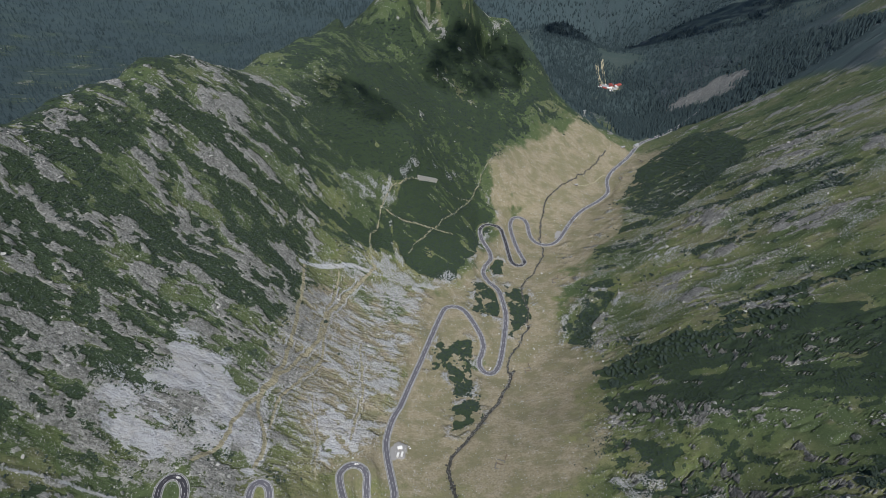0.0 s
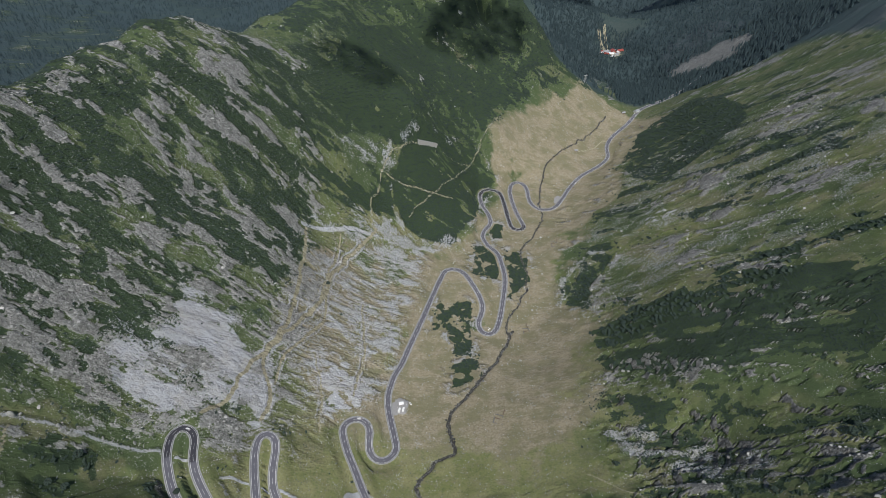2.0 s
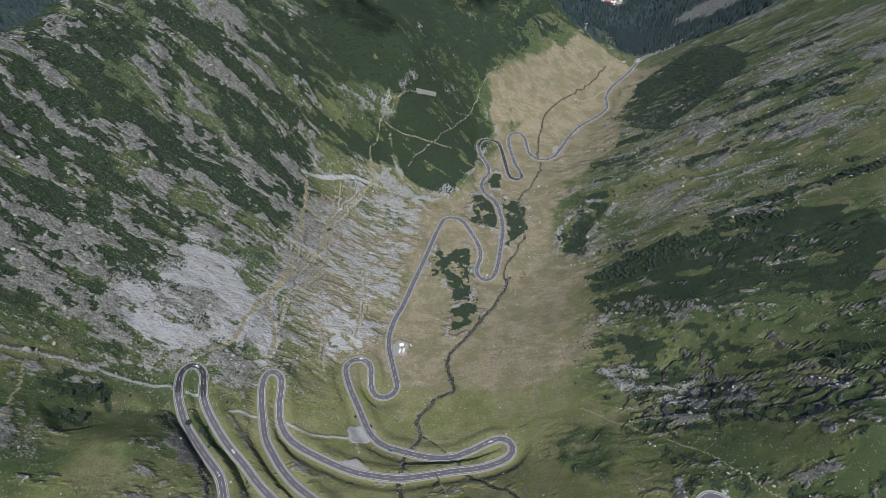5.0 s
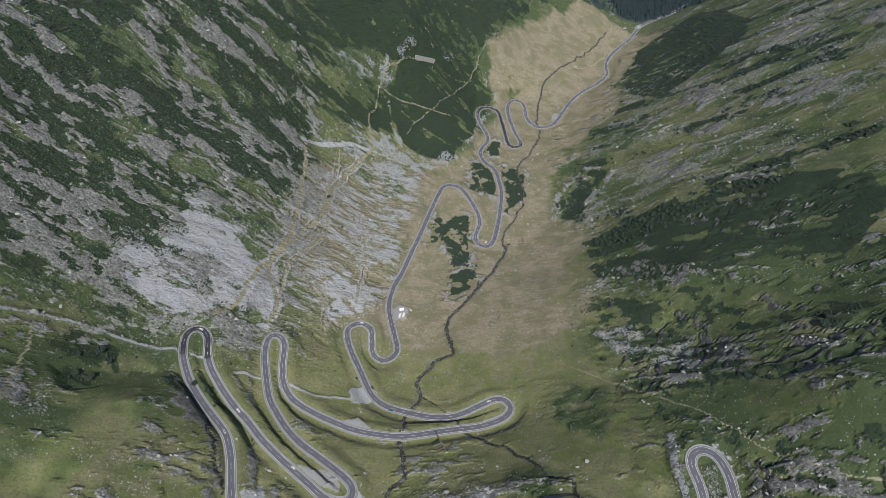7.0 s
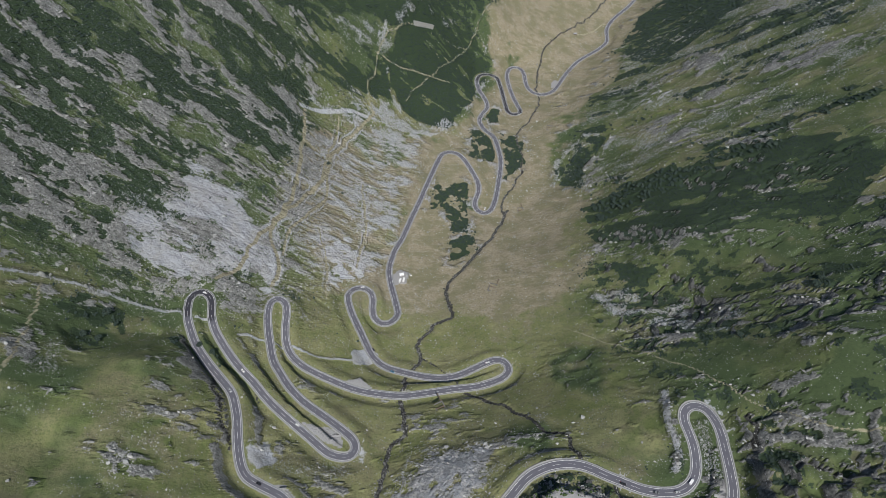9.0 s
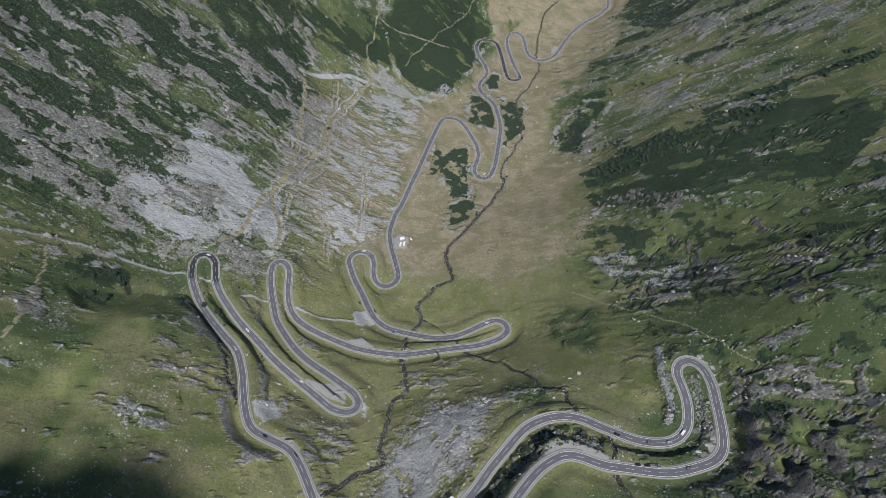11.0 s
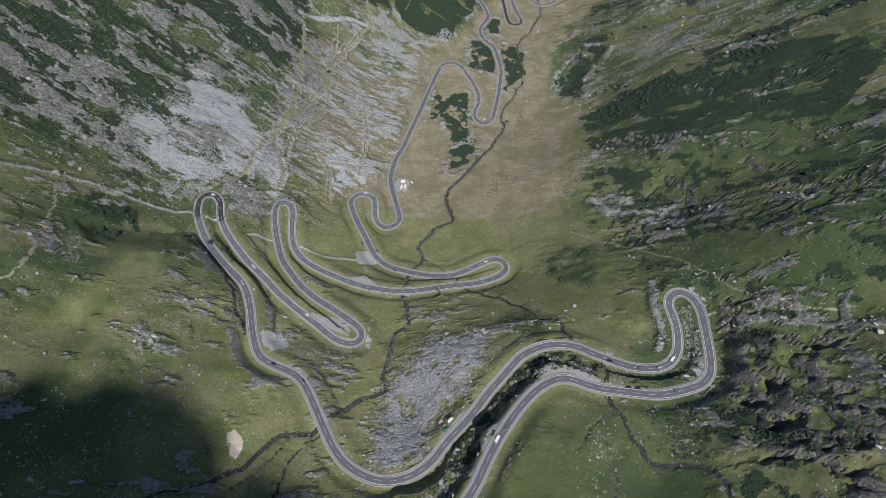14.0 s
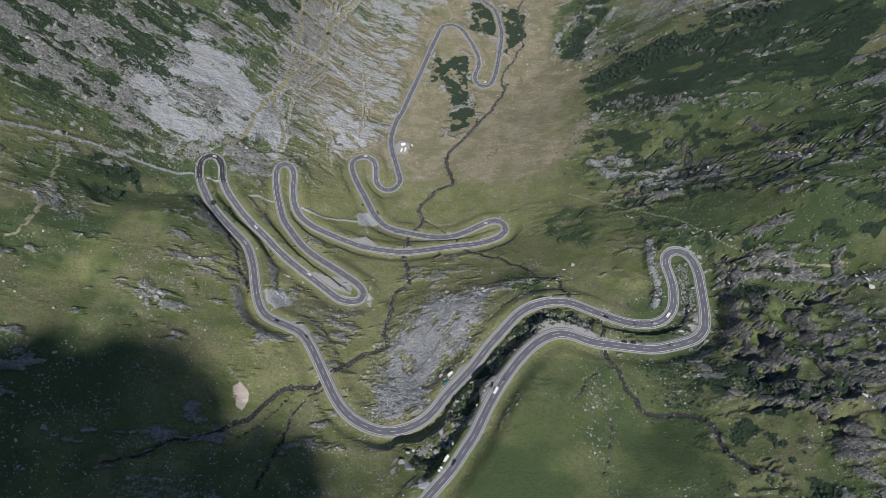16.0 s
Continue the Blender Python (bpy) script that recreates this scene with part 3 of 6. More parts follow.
scree = np.maximum.reduce([scree, 0.66 * gravel_track, 0.55 * ramp(-old_wall_far, -3.2, -1.0), 0.7 * ramp(area["pale_a"], -4, 4), 0.4 * ramp(area["pale_shade"], -6, 6), 0.7 * ramp(area["pale_c"], -4, 4), 0.5 * ramp(area["bend_rubble"], -6, 6) * ramp(fbm(gx, gy, 5, 3, 95), -0.3, 0.4), 0.85 * ramp(area["ravine_fan"], -5, 4) * ramp(fbm(gx, gy, 8, 3, 94), -0.5, 0.2), 0.6 * ramp(area["stones_far"], -14, 8) * ramp(fbm(gx * 0.6, gy, 8, 4, 96, 0.7), -0.3, 0.5)])
scree = np.maximum(scree, ramp(area["gravel_patch"], -4, 3) * 0.8)
rock *= 1 - scree
slab_in = within(AREAS["slab_rock"], gx, gy, 60) + 0.5 * wobble
slab = ramp(slab_in + 9 * fbm(gx, gy, 16, 5, 90, 0.7), -8, 9) * (0.3 + 0.7 * ramp(fbm(gx, gy, 13, 5, 91, 0.7), -0.7, -0.15))
scatter_rim = np.maximum(0.6 * ramp(slab_in, -24, -2), 0.75 * ramp(area["scree_fan"], -26, -3)) * ramp(fbm(gx * 0.6, wy, 8, 5, 86, 0.7), -0.25, 0.35)
plain = np.clip(np.maximum.reduce([ramp(area[n], -4, 6) for n in ("grass_knoll", "meadow_a", "meadow_b", "meadow_c", "meadow_d")]), 0, 1)
talus = ramp(area["talus"], -18, 8)
rim = np.zeros(gx.shape)
for name in ("scrub_a", "scrub_b", "scrub_c", "scrub_d", "scrub_e", "scrub_slope", "scrub_edge"):
    far_in = within(SCRUB[name], gx, gy) + 0.6 * wobble
    rim = np.maximum(rim, ramp(far_in, -19, -5) * ramp(-far_in, -4, 2))
scree = np.maximum(scree, 0.62 * slab)
stony = np.clip(np.maximum.reduce([talus * ramp(fbm(gx * 0.35, gy, 8, 5, 99, 0.75) + 0.4 * patch, -0.8, 0.9), 0.95 * shoulder * talus, 0.85 * ramp(area["stones_top"], -12, 6) * ramp(fbm(gx * 0.4, wy, 9, 4, 97), -0.5, 0.3), ramp(area["stones_mid"], -14, 6) * ramp(fbm(gx * 0.5, gy, 10, 4, 93), -0.3, 0.5) * 0.75, 0.35 * west * ramp(steep, 0.3, 0.5), 0.75 * pale_track, 0.8 * ramp(area["stones_upper"], -12, 6) * ramp(fbm(gx * 0.45, wy, 10, 5, 87, 0.7), -0.4, 0.35), 0.55 * east * ramp(gy, 470, 580) * ramp(-gy, -1100, -900) * ramp(fbm(gx * 0.7, gy, 26, 5, 89, 0.7), -0.35, 0.45) * (1 - ramp(area["dry_meadow"], -8, 8)), 0.7 * ramp(area["pale_turf"], -10, 10) * ramp(fbm(gx, gy, 12, 4, 98), -0.4, 0.3), scatter_rim, 0.75 * rim * ramp(fbm(gx, gy, 13, 4, 92, 0.6), -0.25, 0.3), 0.55 * ramp(-old_wall_far, -5.5, -1.0), 0.9 * ramp(-nearest(curve_through(GULLY, 2.0)[0], gx, gy)[0], -5.5, -1.0), 0.6 * ramp(within([(199, 150), (212, 150), (211, 100), (200, 95), (197, 120)], gx, gy) + 0.3 * wobble, -3, 3), 0.5 * ramp(area["stony_nw"], -8, 6), 0.5 * ramp(area["stony_w"], -8, 6)]), 0, 1)
dry = np.clip(ramp(area["dry_meadow"] + fbm(gx, gy, 70, 4, 77) * 20, -24, 40) * (0.25 + 0.75 * ramp(gy + fbm(gx, gy, 90, 4, 79) * 45, 230, 430)) + 0.5 * talus, 0, 1) * (1 - 0.3 * talus)
dry = dry * ramp(fbm(gx, gy, 55, 5, 7, 0.65) + dry * 1.35, 0.0, 1.0)
bed = ramp(-water_far, -4.0, -1.6)
pit = np.maximum(ramp(within(AREAS["sandpit"], gx, gy) + 0.25 * wobble, -3, 2) * (0.5 + 0.5 * ramp(np.hypot(gx + 160, gy - 33), 6, 10)), 0.35 * ramp(area["pale_sand"], -5, 4) * ramp(fbm(gx, gy, 7, 4, 193), -0.3, 0.3))
pine = np.zeros(gx.shape)
holes = fbm(gx, gy, 11, 4, 133, 0.6)
stripes = fbm(ux * 0.25, uy, 22, 4, 137)
for name, line in SCRUB.items():
    some = ramp(within(line, gx, gy) + wobble * 0.6, -3, 3)
    if name == "scrub_east":
        some = some * ramp(stripes + 0.7 * holes, -0.62, -0.4)
    elif name in ("scrub_far", "scrub_face"):
        some = some * ramp(holes + 0.6 * patch, -0.7, -0.3)
    elif name == "scrub_slope":
        some = some * ramp(fbm(gx * 0.3, wy, 9, 4, 139), -0.75, -0.5)
    elif name == "scrub_high":
        some = some * ramp(fbm(gx * 0.3, wy, 13, 5, 143, 0.65), -0.15, 0.05)
    elif name in ("scrub_knoll", "scrub_crag", "scrub_ravine"):
        some = some * ramp(holes, -0.15, 0.1)
    else:
        some = some * ramp(holes, -0.45, -0.15)
    pine = np.maximum(pine, some)
streak = 0.8 * fbm(gx * 0.42, wy, 20, 5, 131, 0.66) + 0.35 * patch + 0.4 * fbm(gx, gy, 11, 4, 135, 0.6) - 0.25 * rib
high = ramp(-gx, 300, 350) * ramp(gy, 380, 460)
west_pine = west * ramp(streak + 0.25 * ramp(gy, 700, 900) + 0.1 * ramp(gx, -260, -120) - 0.15 * ramp(-gy, -470, -400), 0.07, 0.19) * np.maximum(ramp(steep, 0.4, 0.65), high) * (1 - scree) * (1 - talus)
east_pine = east * ramp(stripes + 0.5 * holes, 0.42, 0.6) * ramp(gy, 230, 300) * ramp(gx, 200, 260) * (1 - dry) * ramp(-gy, -1300, -1100)
face_gap = ramp(fbm(gx * 0.8 + 0.4 * gy, 0.5 * gy, 16, 5, 145, 0.72), 0.12, 0.34)
face_pine = ramp(gy, 860, 950) * ramp(-gx, -300, -230) * (1 - ramp(area["dry_meadow"], -4, 8)) * ramp(gx, -380, -300) * ramp(-gy, -1950, -1800) * ramp(fbm(gx * 0.6, gy, 34, 5, 141, 0.65) + 0.3 * patch, -0.38, -0.15) * (1 - 0.8 * face_gap)
near_pine = east * ramp(-gy, -430, -380) * np.maximum(crag * ramp(holes + 0.6 * stripes, 0.6, 0.7), ramp(holes + 0.5 * stripes + 0.3 * patch, 0.36, 0.46)) * (1 - plain)
crest_pine = ramp(-gx, 330, 390) * ramp(gy, 420, 560) * ramp(holes + 0.6 * streak, 0.0, 0.15)
pine *= 1 - 0.8 * ramp(area["pale_turf"], -8, 6)
pine = np.clip(np.maximum.reduce([pine, crest_pine, west_pine, east_pine, face_pine, near_pine]), 0, 1)
pine *= (1 - 0.85 * ramp(area["grass_bright"], -10, 10)) * (1 - 0.95 * ramp(within(AREAS["scree_fan"], gx, gy, 60), -38, -22) * ramp(-gy, -350, -330) * ramp(gx, -285, -262))
pine *= (1 - trail) * (1 - bed) * (1 - scree) * ramp(road_far, 6, 9)
rock *= 1 - 0.8 * pine
centre = ramp(200 - np.abs(gx + 20), 0, 90) * ramp(gy, -40, 60) * ramp(-gy, -420, -300)
flank = np.maximum.reduce([0.95 * west, 1.0 * ramp(gx, 140, 220), ramp(gy, 700, 800) * (1 - dry)])
lush = (1 - 0.85 * centre) * (1 - 0.3 * plain) * ramp(fbm(gx, gy, 90, 5, 211, 0.6) + 0.4 * fbm(gx * 0.4, gy, 25, 4, 213), -0.45, 0.5)
heath = np.maximum.reduce([ramp(area["heath_" + n], -8, 8) for n in "abc"])
lush = np.maximum.reduce([lush, ramp(area["deep_green_patch"], -3, 5), heath, turf * (0.64 + 0.36 * ramp(fbm(gx, gy, 35, 4, 199), -0.4, 0.3))])
sunny = ramp(area["grass_bright"], -15, 15)
lush = np.maximum(lush, ramp(-gx, 170, 240) * (0.55 + 0.45 * ramp(fbm(gx, gy, 50, 4, 219), -0.4, 0.3)) * (1 - 0.3 * plain))
turf_tone = 0.35 * turf * ramp(fbm(gx, gy, 28, 4, 203), 0.0, 0.5)
# gold and tawny also carry the painted light and shade of the knoll
gold, tawny = np.maximum(0.55 * ramp(area["knoll_lit_crest"], -10, 10), 0.7 * centre * (1 - heath)), np.maximum(ramp(area["knoll_brown_shade"], -8, 10), ramp(fbm(gx, gy, 48, 5, 231, 0.62), 0.22, 0.62) * (1 - 0.5 * west))
tawny = np.maximum.reduce([tawny, turf_tone, 0.75 * east * ramp(gy, 380, 560) * ramp(fbm(gx, gy, 80, 4, 233), -0.5, 0.2) * (1 - ramp(area["grass_bright"], -15, 15))])
lush = np.clip(np.maximum(lush, (1 - 0.75 * sunny) * flank * (0.5 + 0.5 * ramp(fbm(gx, gy, 40, 4, 217), -0.5, 0.2))), 0, 1)

gold *= 1 - turf
tawny *= 1 - 0.6 * turf
lush *= (1 - 0.9 * gold) * (1 - 0.4 * tawny) * (1 - 0.25 * crag)

lush = np.maximum.reduce([lush, ramp(gy, 860, 1000), west * ramp(steep, 0.3, 0.5) * (0.8 + 0.2 * ramp(break_up, -0.3, 0.3))])

# the finished heights
land = smooth_land + fbm(gx, gy, 60, 4, 2) * 2.4 * ramp(steep, 0.1, 0.5) + fbm(gx, gy, 12, 4, 4) * 0.35
grown = 1 + ramp(gy, 1000, 2500) * 5
land += west_rock * (2.2 * ridged(gx * 0.3, gy, 9, 4, 6) + 1.2 * fbm(gx, gy, 5, 3, 22))
land += np.maximum.reduce([east_rock, knoll_rock, 0.8 * slab]) * (2.6 * ridged(ux * 0.4, uy, 9, 4, 6) - 0.4) + ledge * 1.5 + outcrop * (4.5 * ridged(ux * 0.7, uy, 14, 4, 175) - 1.0)
land += crag_rock * (1 + 0.5 * ramp(area["crag_dark"], -6, 8)) * (5.5 * ridged(ux * 0.5, uy, 20, 5, 46) + 2.0 * ridged(ux * 0.6, uy, 6, 3, 49) - 3.0) - np.maximum(crag * (1 - 0.5 * mid_crag), 0.35 * east * ramp(-gy, -420, -360)) * (8.0 * ramp(ridged(ux * 0.45, uy + fbm(gx, gy, 18, 3, 58) * 7, 30, 3, 57), 0.79, 0.86) * ramp(fbm(gx, gy, 24, 3, 59), -0.25, 0.0)) + np.maximum(high_rock, cliff_rock) * (4.0 * ridged(gx, gy, 24, 4, 48)) * grown
level = smooth_land / 13 + fbm(gx, gy, 42, 4, 151, 0.6) * 1.5 + uy / 50
tread = level - np.floor(level)
stepped = np.clip(np.maximum.reduce([0.75 * ramp(fbm(ux * 0.5, uy, 40, 4, 153, 0.6) + 0.2 * patch, 0.34, 0.55) * east, 0.7 * ramp(area["crag_dark"], -6, 8) * ramp(fbm(gx, gy, 30, 3, 155), 0.15, 0.4), 0.4 * crag * ramp(fbm(gx, gy, 26, 3, 156), 0.15, 0.4), 0.3 * ramp(fbm(gx, gy, 30, 4, 157), 0.3, 0.55) * near_south * (1 - ramp(gx, -190, 60))]), 0, 1)
stepped *= (1 - 0.55 * mid_crag) * (1 - turf) * (1 - plain) * (1 - dry) * ramp(-gy, -620, -420) * ramp(road_far, 8, 20) * ramp(steep, 0.15, 0.4)
land += stepped * 10.0 * (ramp(tread, 0.74, 0.93) - tread) * (0.55 + 0.45 * ramp(fbm(gx, gy, 11, 3, 159), -0.4, 0.5))
land += slab * (3.4 * fbm(gx, gy, 17, 4, 161, 0.55) + 1.6 * ridged(gx, gy, 8, 3, 163) - 0.8)
for fx, fy, long, tall in ((237, 50, 13, 13), (262, 78, 12, 10), (239, 79, 11, 8), (224, 75, 9, 8), (246, 98, 15, 7), (226, 103, 9, 9)):
    side = gx - fx + 0.35 * (gy - fy) + 0.5 * wobble
    fin = np.where(side < 0, ramp(side, -3.5, 0), ramp(-side, -16, 0)) * ramp(-np.abs(gy - fy + 0.3 * wobble), -long, -0.3 * long) * ramp(road_far, 9, 16)
    land += tall * fin * (0.8 + 0.35 * ridged(gx, gy, 8, 3, 191))
land += heath * (2.6 * fbm(gx, gy, 13, 4, 167, 0.6) + 1.2 * ridged(ux * 0.6, uy, 9, 3, 169))
land += scree * 0.5 * fbm(gx, gy, 5, 3, 12) + stony * 0.6 * ridged(gx, gy, 6, 3, 14)
land += ramp(gy, 1500, 2100) * (ridged(gx, gy, 300, 5, 16) - 0.5) * 36
land -= ramp(area["ravine"], -3, 8) * ramp(road_far, 6, 11) * (6.5 + 4.5 * fbm(gx, gy, 14, 4, 18))
land += 0.7 * pale_ledge * ridged(ux * 0.5, uy, 5, 3, 65)
land -= bed * (2.0 + 0.8 * fbm(gx, gy, 6, 2, 20))
land -= 9.0 * ramp(within(AREAS["knoll_gully"], gx, gy, 12) + 0.25 * wobble, -1.5, 4.5) * ramp(road_far, 8, 16)
sheer = ramp(within(AREAS["knoll_cliff"], gx, gy), -6, 2)
bank = ramp(road_far, 5.2, 19 - 11.5 * sheer - 8 * ramp(area["ravine"], -8, 0)) * (1 - apron)
land = land * bank + (road_z - 0.35 + 0.2 * apron) * (1 - bank)
heights = land.reshape(SHAPE)
fall_y, fall_x = np.gradient(heights, grid_y, grid_x)
riser = ramp(np.hypot(fall_x, fall_y).ravel() + 0.25 * fbm(gx, gy, 6, 3, 165), 1.05, 1.5) * np.maximum(ramp(road_far, 9, 16), sheer * ramp(road_far, 5.5, 8)) * ramp(-gy, -1000, -800) * (1 - scree) * (1 - west) * np.maximum(ramp(gx, 130, 170), ramp(-gy, -360, -300)) * (1 - 0.85 * ramp(within(AREAS["knoll_gully"], gx, gy, 20), -16, -6) * (1 - sheer))
rock = np.maximum(rock, riser)
pine *= 1 - riser


def height(x, y):
    """The land's height at plan places."""
    x, y = np.asarray(x, float), np.asarray(y, float)
    i = np.clip(np.searchsorted(grid_x, x) - 1, 0, len(grid_x) - 2)
    j = np.clip(np.searchsorted(grid_y, y) - 1, 0, len(grid_y) - 2)
    u, v = (x - grid_x[i]) / (grid_x[i + 1] - grid_x[i]), (y - grid_y[j]) / (grid_y[j + 1] - grid_y[j])
    return (heights[j, i] * (1 - u) + heights[j, i + 1] * u) * (1 - v) + (heights[j + 1, i] * (1 - u) + heights[j + 1, i + 1] * u) * v


def sampled(field, x, y):
    """A field of the grid at plan places (nearest corner)."""
    i = np.clip(np.searchsorted(grid_x, x), 0, len(grid_x) - 1)
    j = np.clip(np.searchsorted(grid_y, y), 0, len(grid_y) - 1)
    return field.reshape(SHAPE)[j, i]



# woods and thickets of the distance
wood = np.clip(np.maximum.reduce([ramp(area["forest_e"], -25, 10), ramp(area["forest_w"], -25, 10)]) * (1 - cliff_rock), 0, 1)
wood = np.clip(np.maximum(wood, ramp(gy, 1600, 1750) * ramp(fbm(gx, gy, 260, 4, 301), -0.5, 0.0)), 0, 1) * ramp(np.hypot((gx - 588) * 1.5, (gy - 2075) * 0.7), 60, 85)
wood = np.clip(np.maximum(wood, ramp(-gx, 380, 480) * ramp(gy, 950, 1150) * ramp(fbm(gx, gy, 300, 4, 311), -0.6, -0.1)), 0, 1)
wood = np.maximum(wood, ramp(gy, 3100, 3300) * 0.8)
hamlet = ramp(-np.hypot((gx - 588) * 1.4, (gy - 2075) * 0.6), -62, -40) * ramp(fbm(gx, gy, 22, 4, 411), -0.3, 0.2)
trail = np.maximum(trail, 0.9 * hamlet)
back_rock = ramp(-gx, 850, 1000) * ramp(gy, 1350, 1500) * ramp(-gy, -2500, -2200) * ramp(fbm(gx + 0.35 * gy, gy * 0.5, 40, 5, 321, 0.75), 0.15, 0.7)
wood *= 1 - back_rock
rock = np.maximum(rock, 0.5 * back_rock)
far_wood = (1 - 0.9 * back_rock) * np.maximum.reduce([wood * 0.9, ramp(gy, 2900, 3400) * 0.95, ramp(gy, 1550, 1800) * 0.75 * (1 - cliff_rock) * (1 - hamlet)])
area_face = ramp(within(SCRUB["scrub_face"], gx, gy, 60) + wobble, -30, 10)
# ---- materials ----
def material(name, build):
    m = bpy.data.materials.new(name)
    m.use_nodes = True
    tree = m.node_tree
    build(tree, tree.nodes["Principled BSDF"])
    return m


def node(tree, kind, **inputs):
    n = tree.nodes.new(kind)
    for key, value in inputs.items():
        slot = n.inputs[key.replace("_", " ")] if not key.startswith("i") or not key[1:].isdigit() else n.inputs[int(key[1:])]
        if hasattr(value, "is_linked"):
            tree.links.new(value, slot)
        else:
            slot.default_value = value
    return n


def grain(tree, scale, detail=4.0, rough=0.6, where=None, stretch=None):
    """Noise over the world's places, in lumps of 1 / scale metres."""
    place = where or tree.nodes.new("ShaderNodeNewGeometry").outputs["Position"]
    if stretch:
        place = node(tree, "ShaderNodeVectorMath", i0=place, i1=stretch)
        place.operation = "MULTIPLY"
        place = place.outputs[0]
    return node(tree, "ShaderNodeTexNoise", Vector=place, Scale=scale, Detail=detail, Roughness=rough).outputs["Fac"]


def tones(tree, fac, *stops):
    """A colour ramp from (place, colour) stops."""
    n = node(tree, "ShaderNodeValToRGB", i0=fac)
    e = n.color_ramp.elements
    while len(e) < len(stops):
        e.new(0.5)
    for el, (at, c) in zip(e, stops):
        el.position, el.color = at, (*c, 1) if len(c) == 3 else c
    return n.outputs[0]


def mixed(tree, fac, a, b):
    n = tree.nodes.new("ShaderNodeMix")
    n.data_type = "RGBA"
    for slot, v in ((n.inputs[0], fac), (n.inputs[6], a), (n.inputs[7], b)):
        if hasattr(v, "is_linked"):
            tree.links.new(v, slot)
        else:
            slot.default_value = v if isinstance(v, (int, float)) else (*v, 1)
    return n.outputs[2]


def sums(tree, kind, a, b, clamp=False):
    n = tree.nodes.new("ShaderNodeMath")
    n.operation, n.use_clamp = kind, clamp
    for slot, v in zip(n.inputs, (a, b)):
        if hasattr(v, "is_linked"):
            tree.links.new(v, slot)
        else:
            slot.default_value = v
    return n.outputs[0]


def crisp(tree, mask, noise_fac, strength=1.1, low=0.42, top=0.58):
    """A mask whose edge is broken up by noise."""
    v = sums(tree, "ADD", mask, sums(tree, "MULTIPLY", sums(tree, "SUBTRACT", noise_fac, 0.5), strength))
    n = node(tree, "ShaderNodeMapRange", Value=v)
    n.inputs["From Min"].default_value, n.inputs["From Max"].default_value = low, top
    return n.outputs[0]


def bumped(tree, shader, fac, strength, distance):
    b = node(tree, "ShaderNodeBump", Height=fac, Strength=strength, Distance=distance)
    tree.links.new(b.outputs[0], shader.inputs["Normal"])


def field(tree, name):
    n = tree.nodes.new("ShaderNodeAttribute")
    n.attribute_name = name
    return n.outputs["Fac"]


def specks(tree, size, share, spread):
    """Small lumps, one to a cell, in a share of the cells."""
    place = tree.nodes.new("ShaderNodeNewGeometry").outputs["Position"]
    cells = node(tree, "ShaderNodeTexVoronoi", Vector=place, Scale=1.0 / size)
    near = node(tree, "ShaderNodeMapRange", Value=cells.outputs["Distance"])
    near.inputs["From Min"].default_value, near.inputs["From Max"].default_value = spread, spread * 0.7
    own = node(tree, "ShaderNodeSeparateColor", i0=cells.outputs["Color"])
    some = node(tree, "ShaderNodeMapRange", Value=sums(tree, "ADD", own.outputs[0], share))
    some.inputs["From Min"].default_value, some.inputs["From Max"].default_value = 0.97, 1.0
    return sums(tree, "MULTIPLY", near.outputs[0], some.outputs[0], True), own.outputs[1]


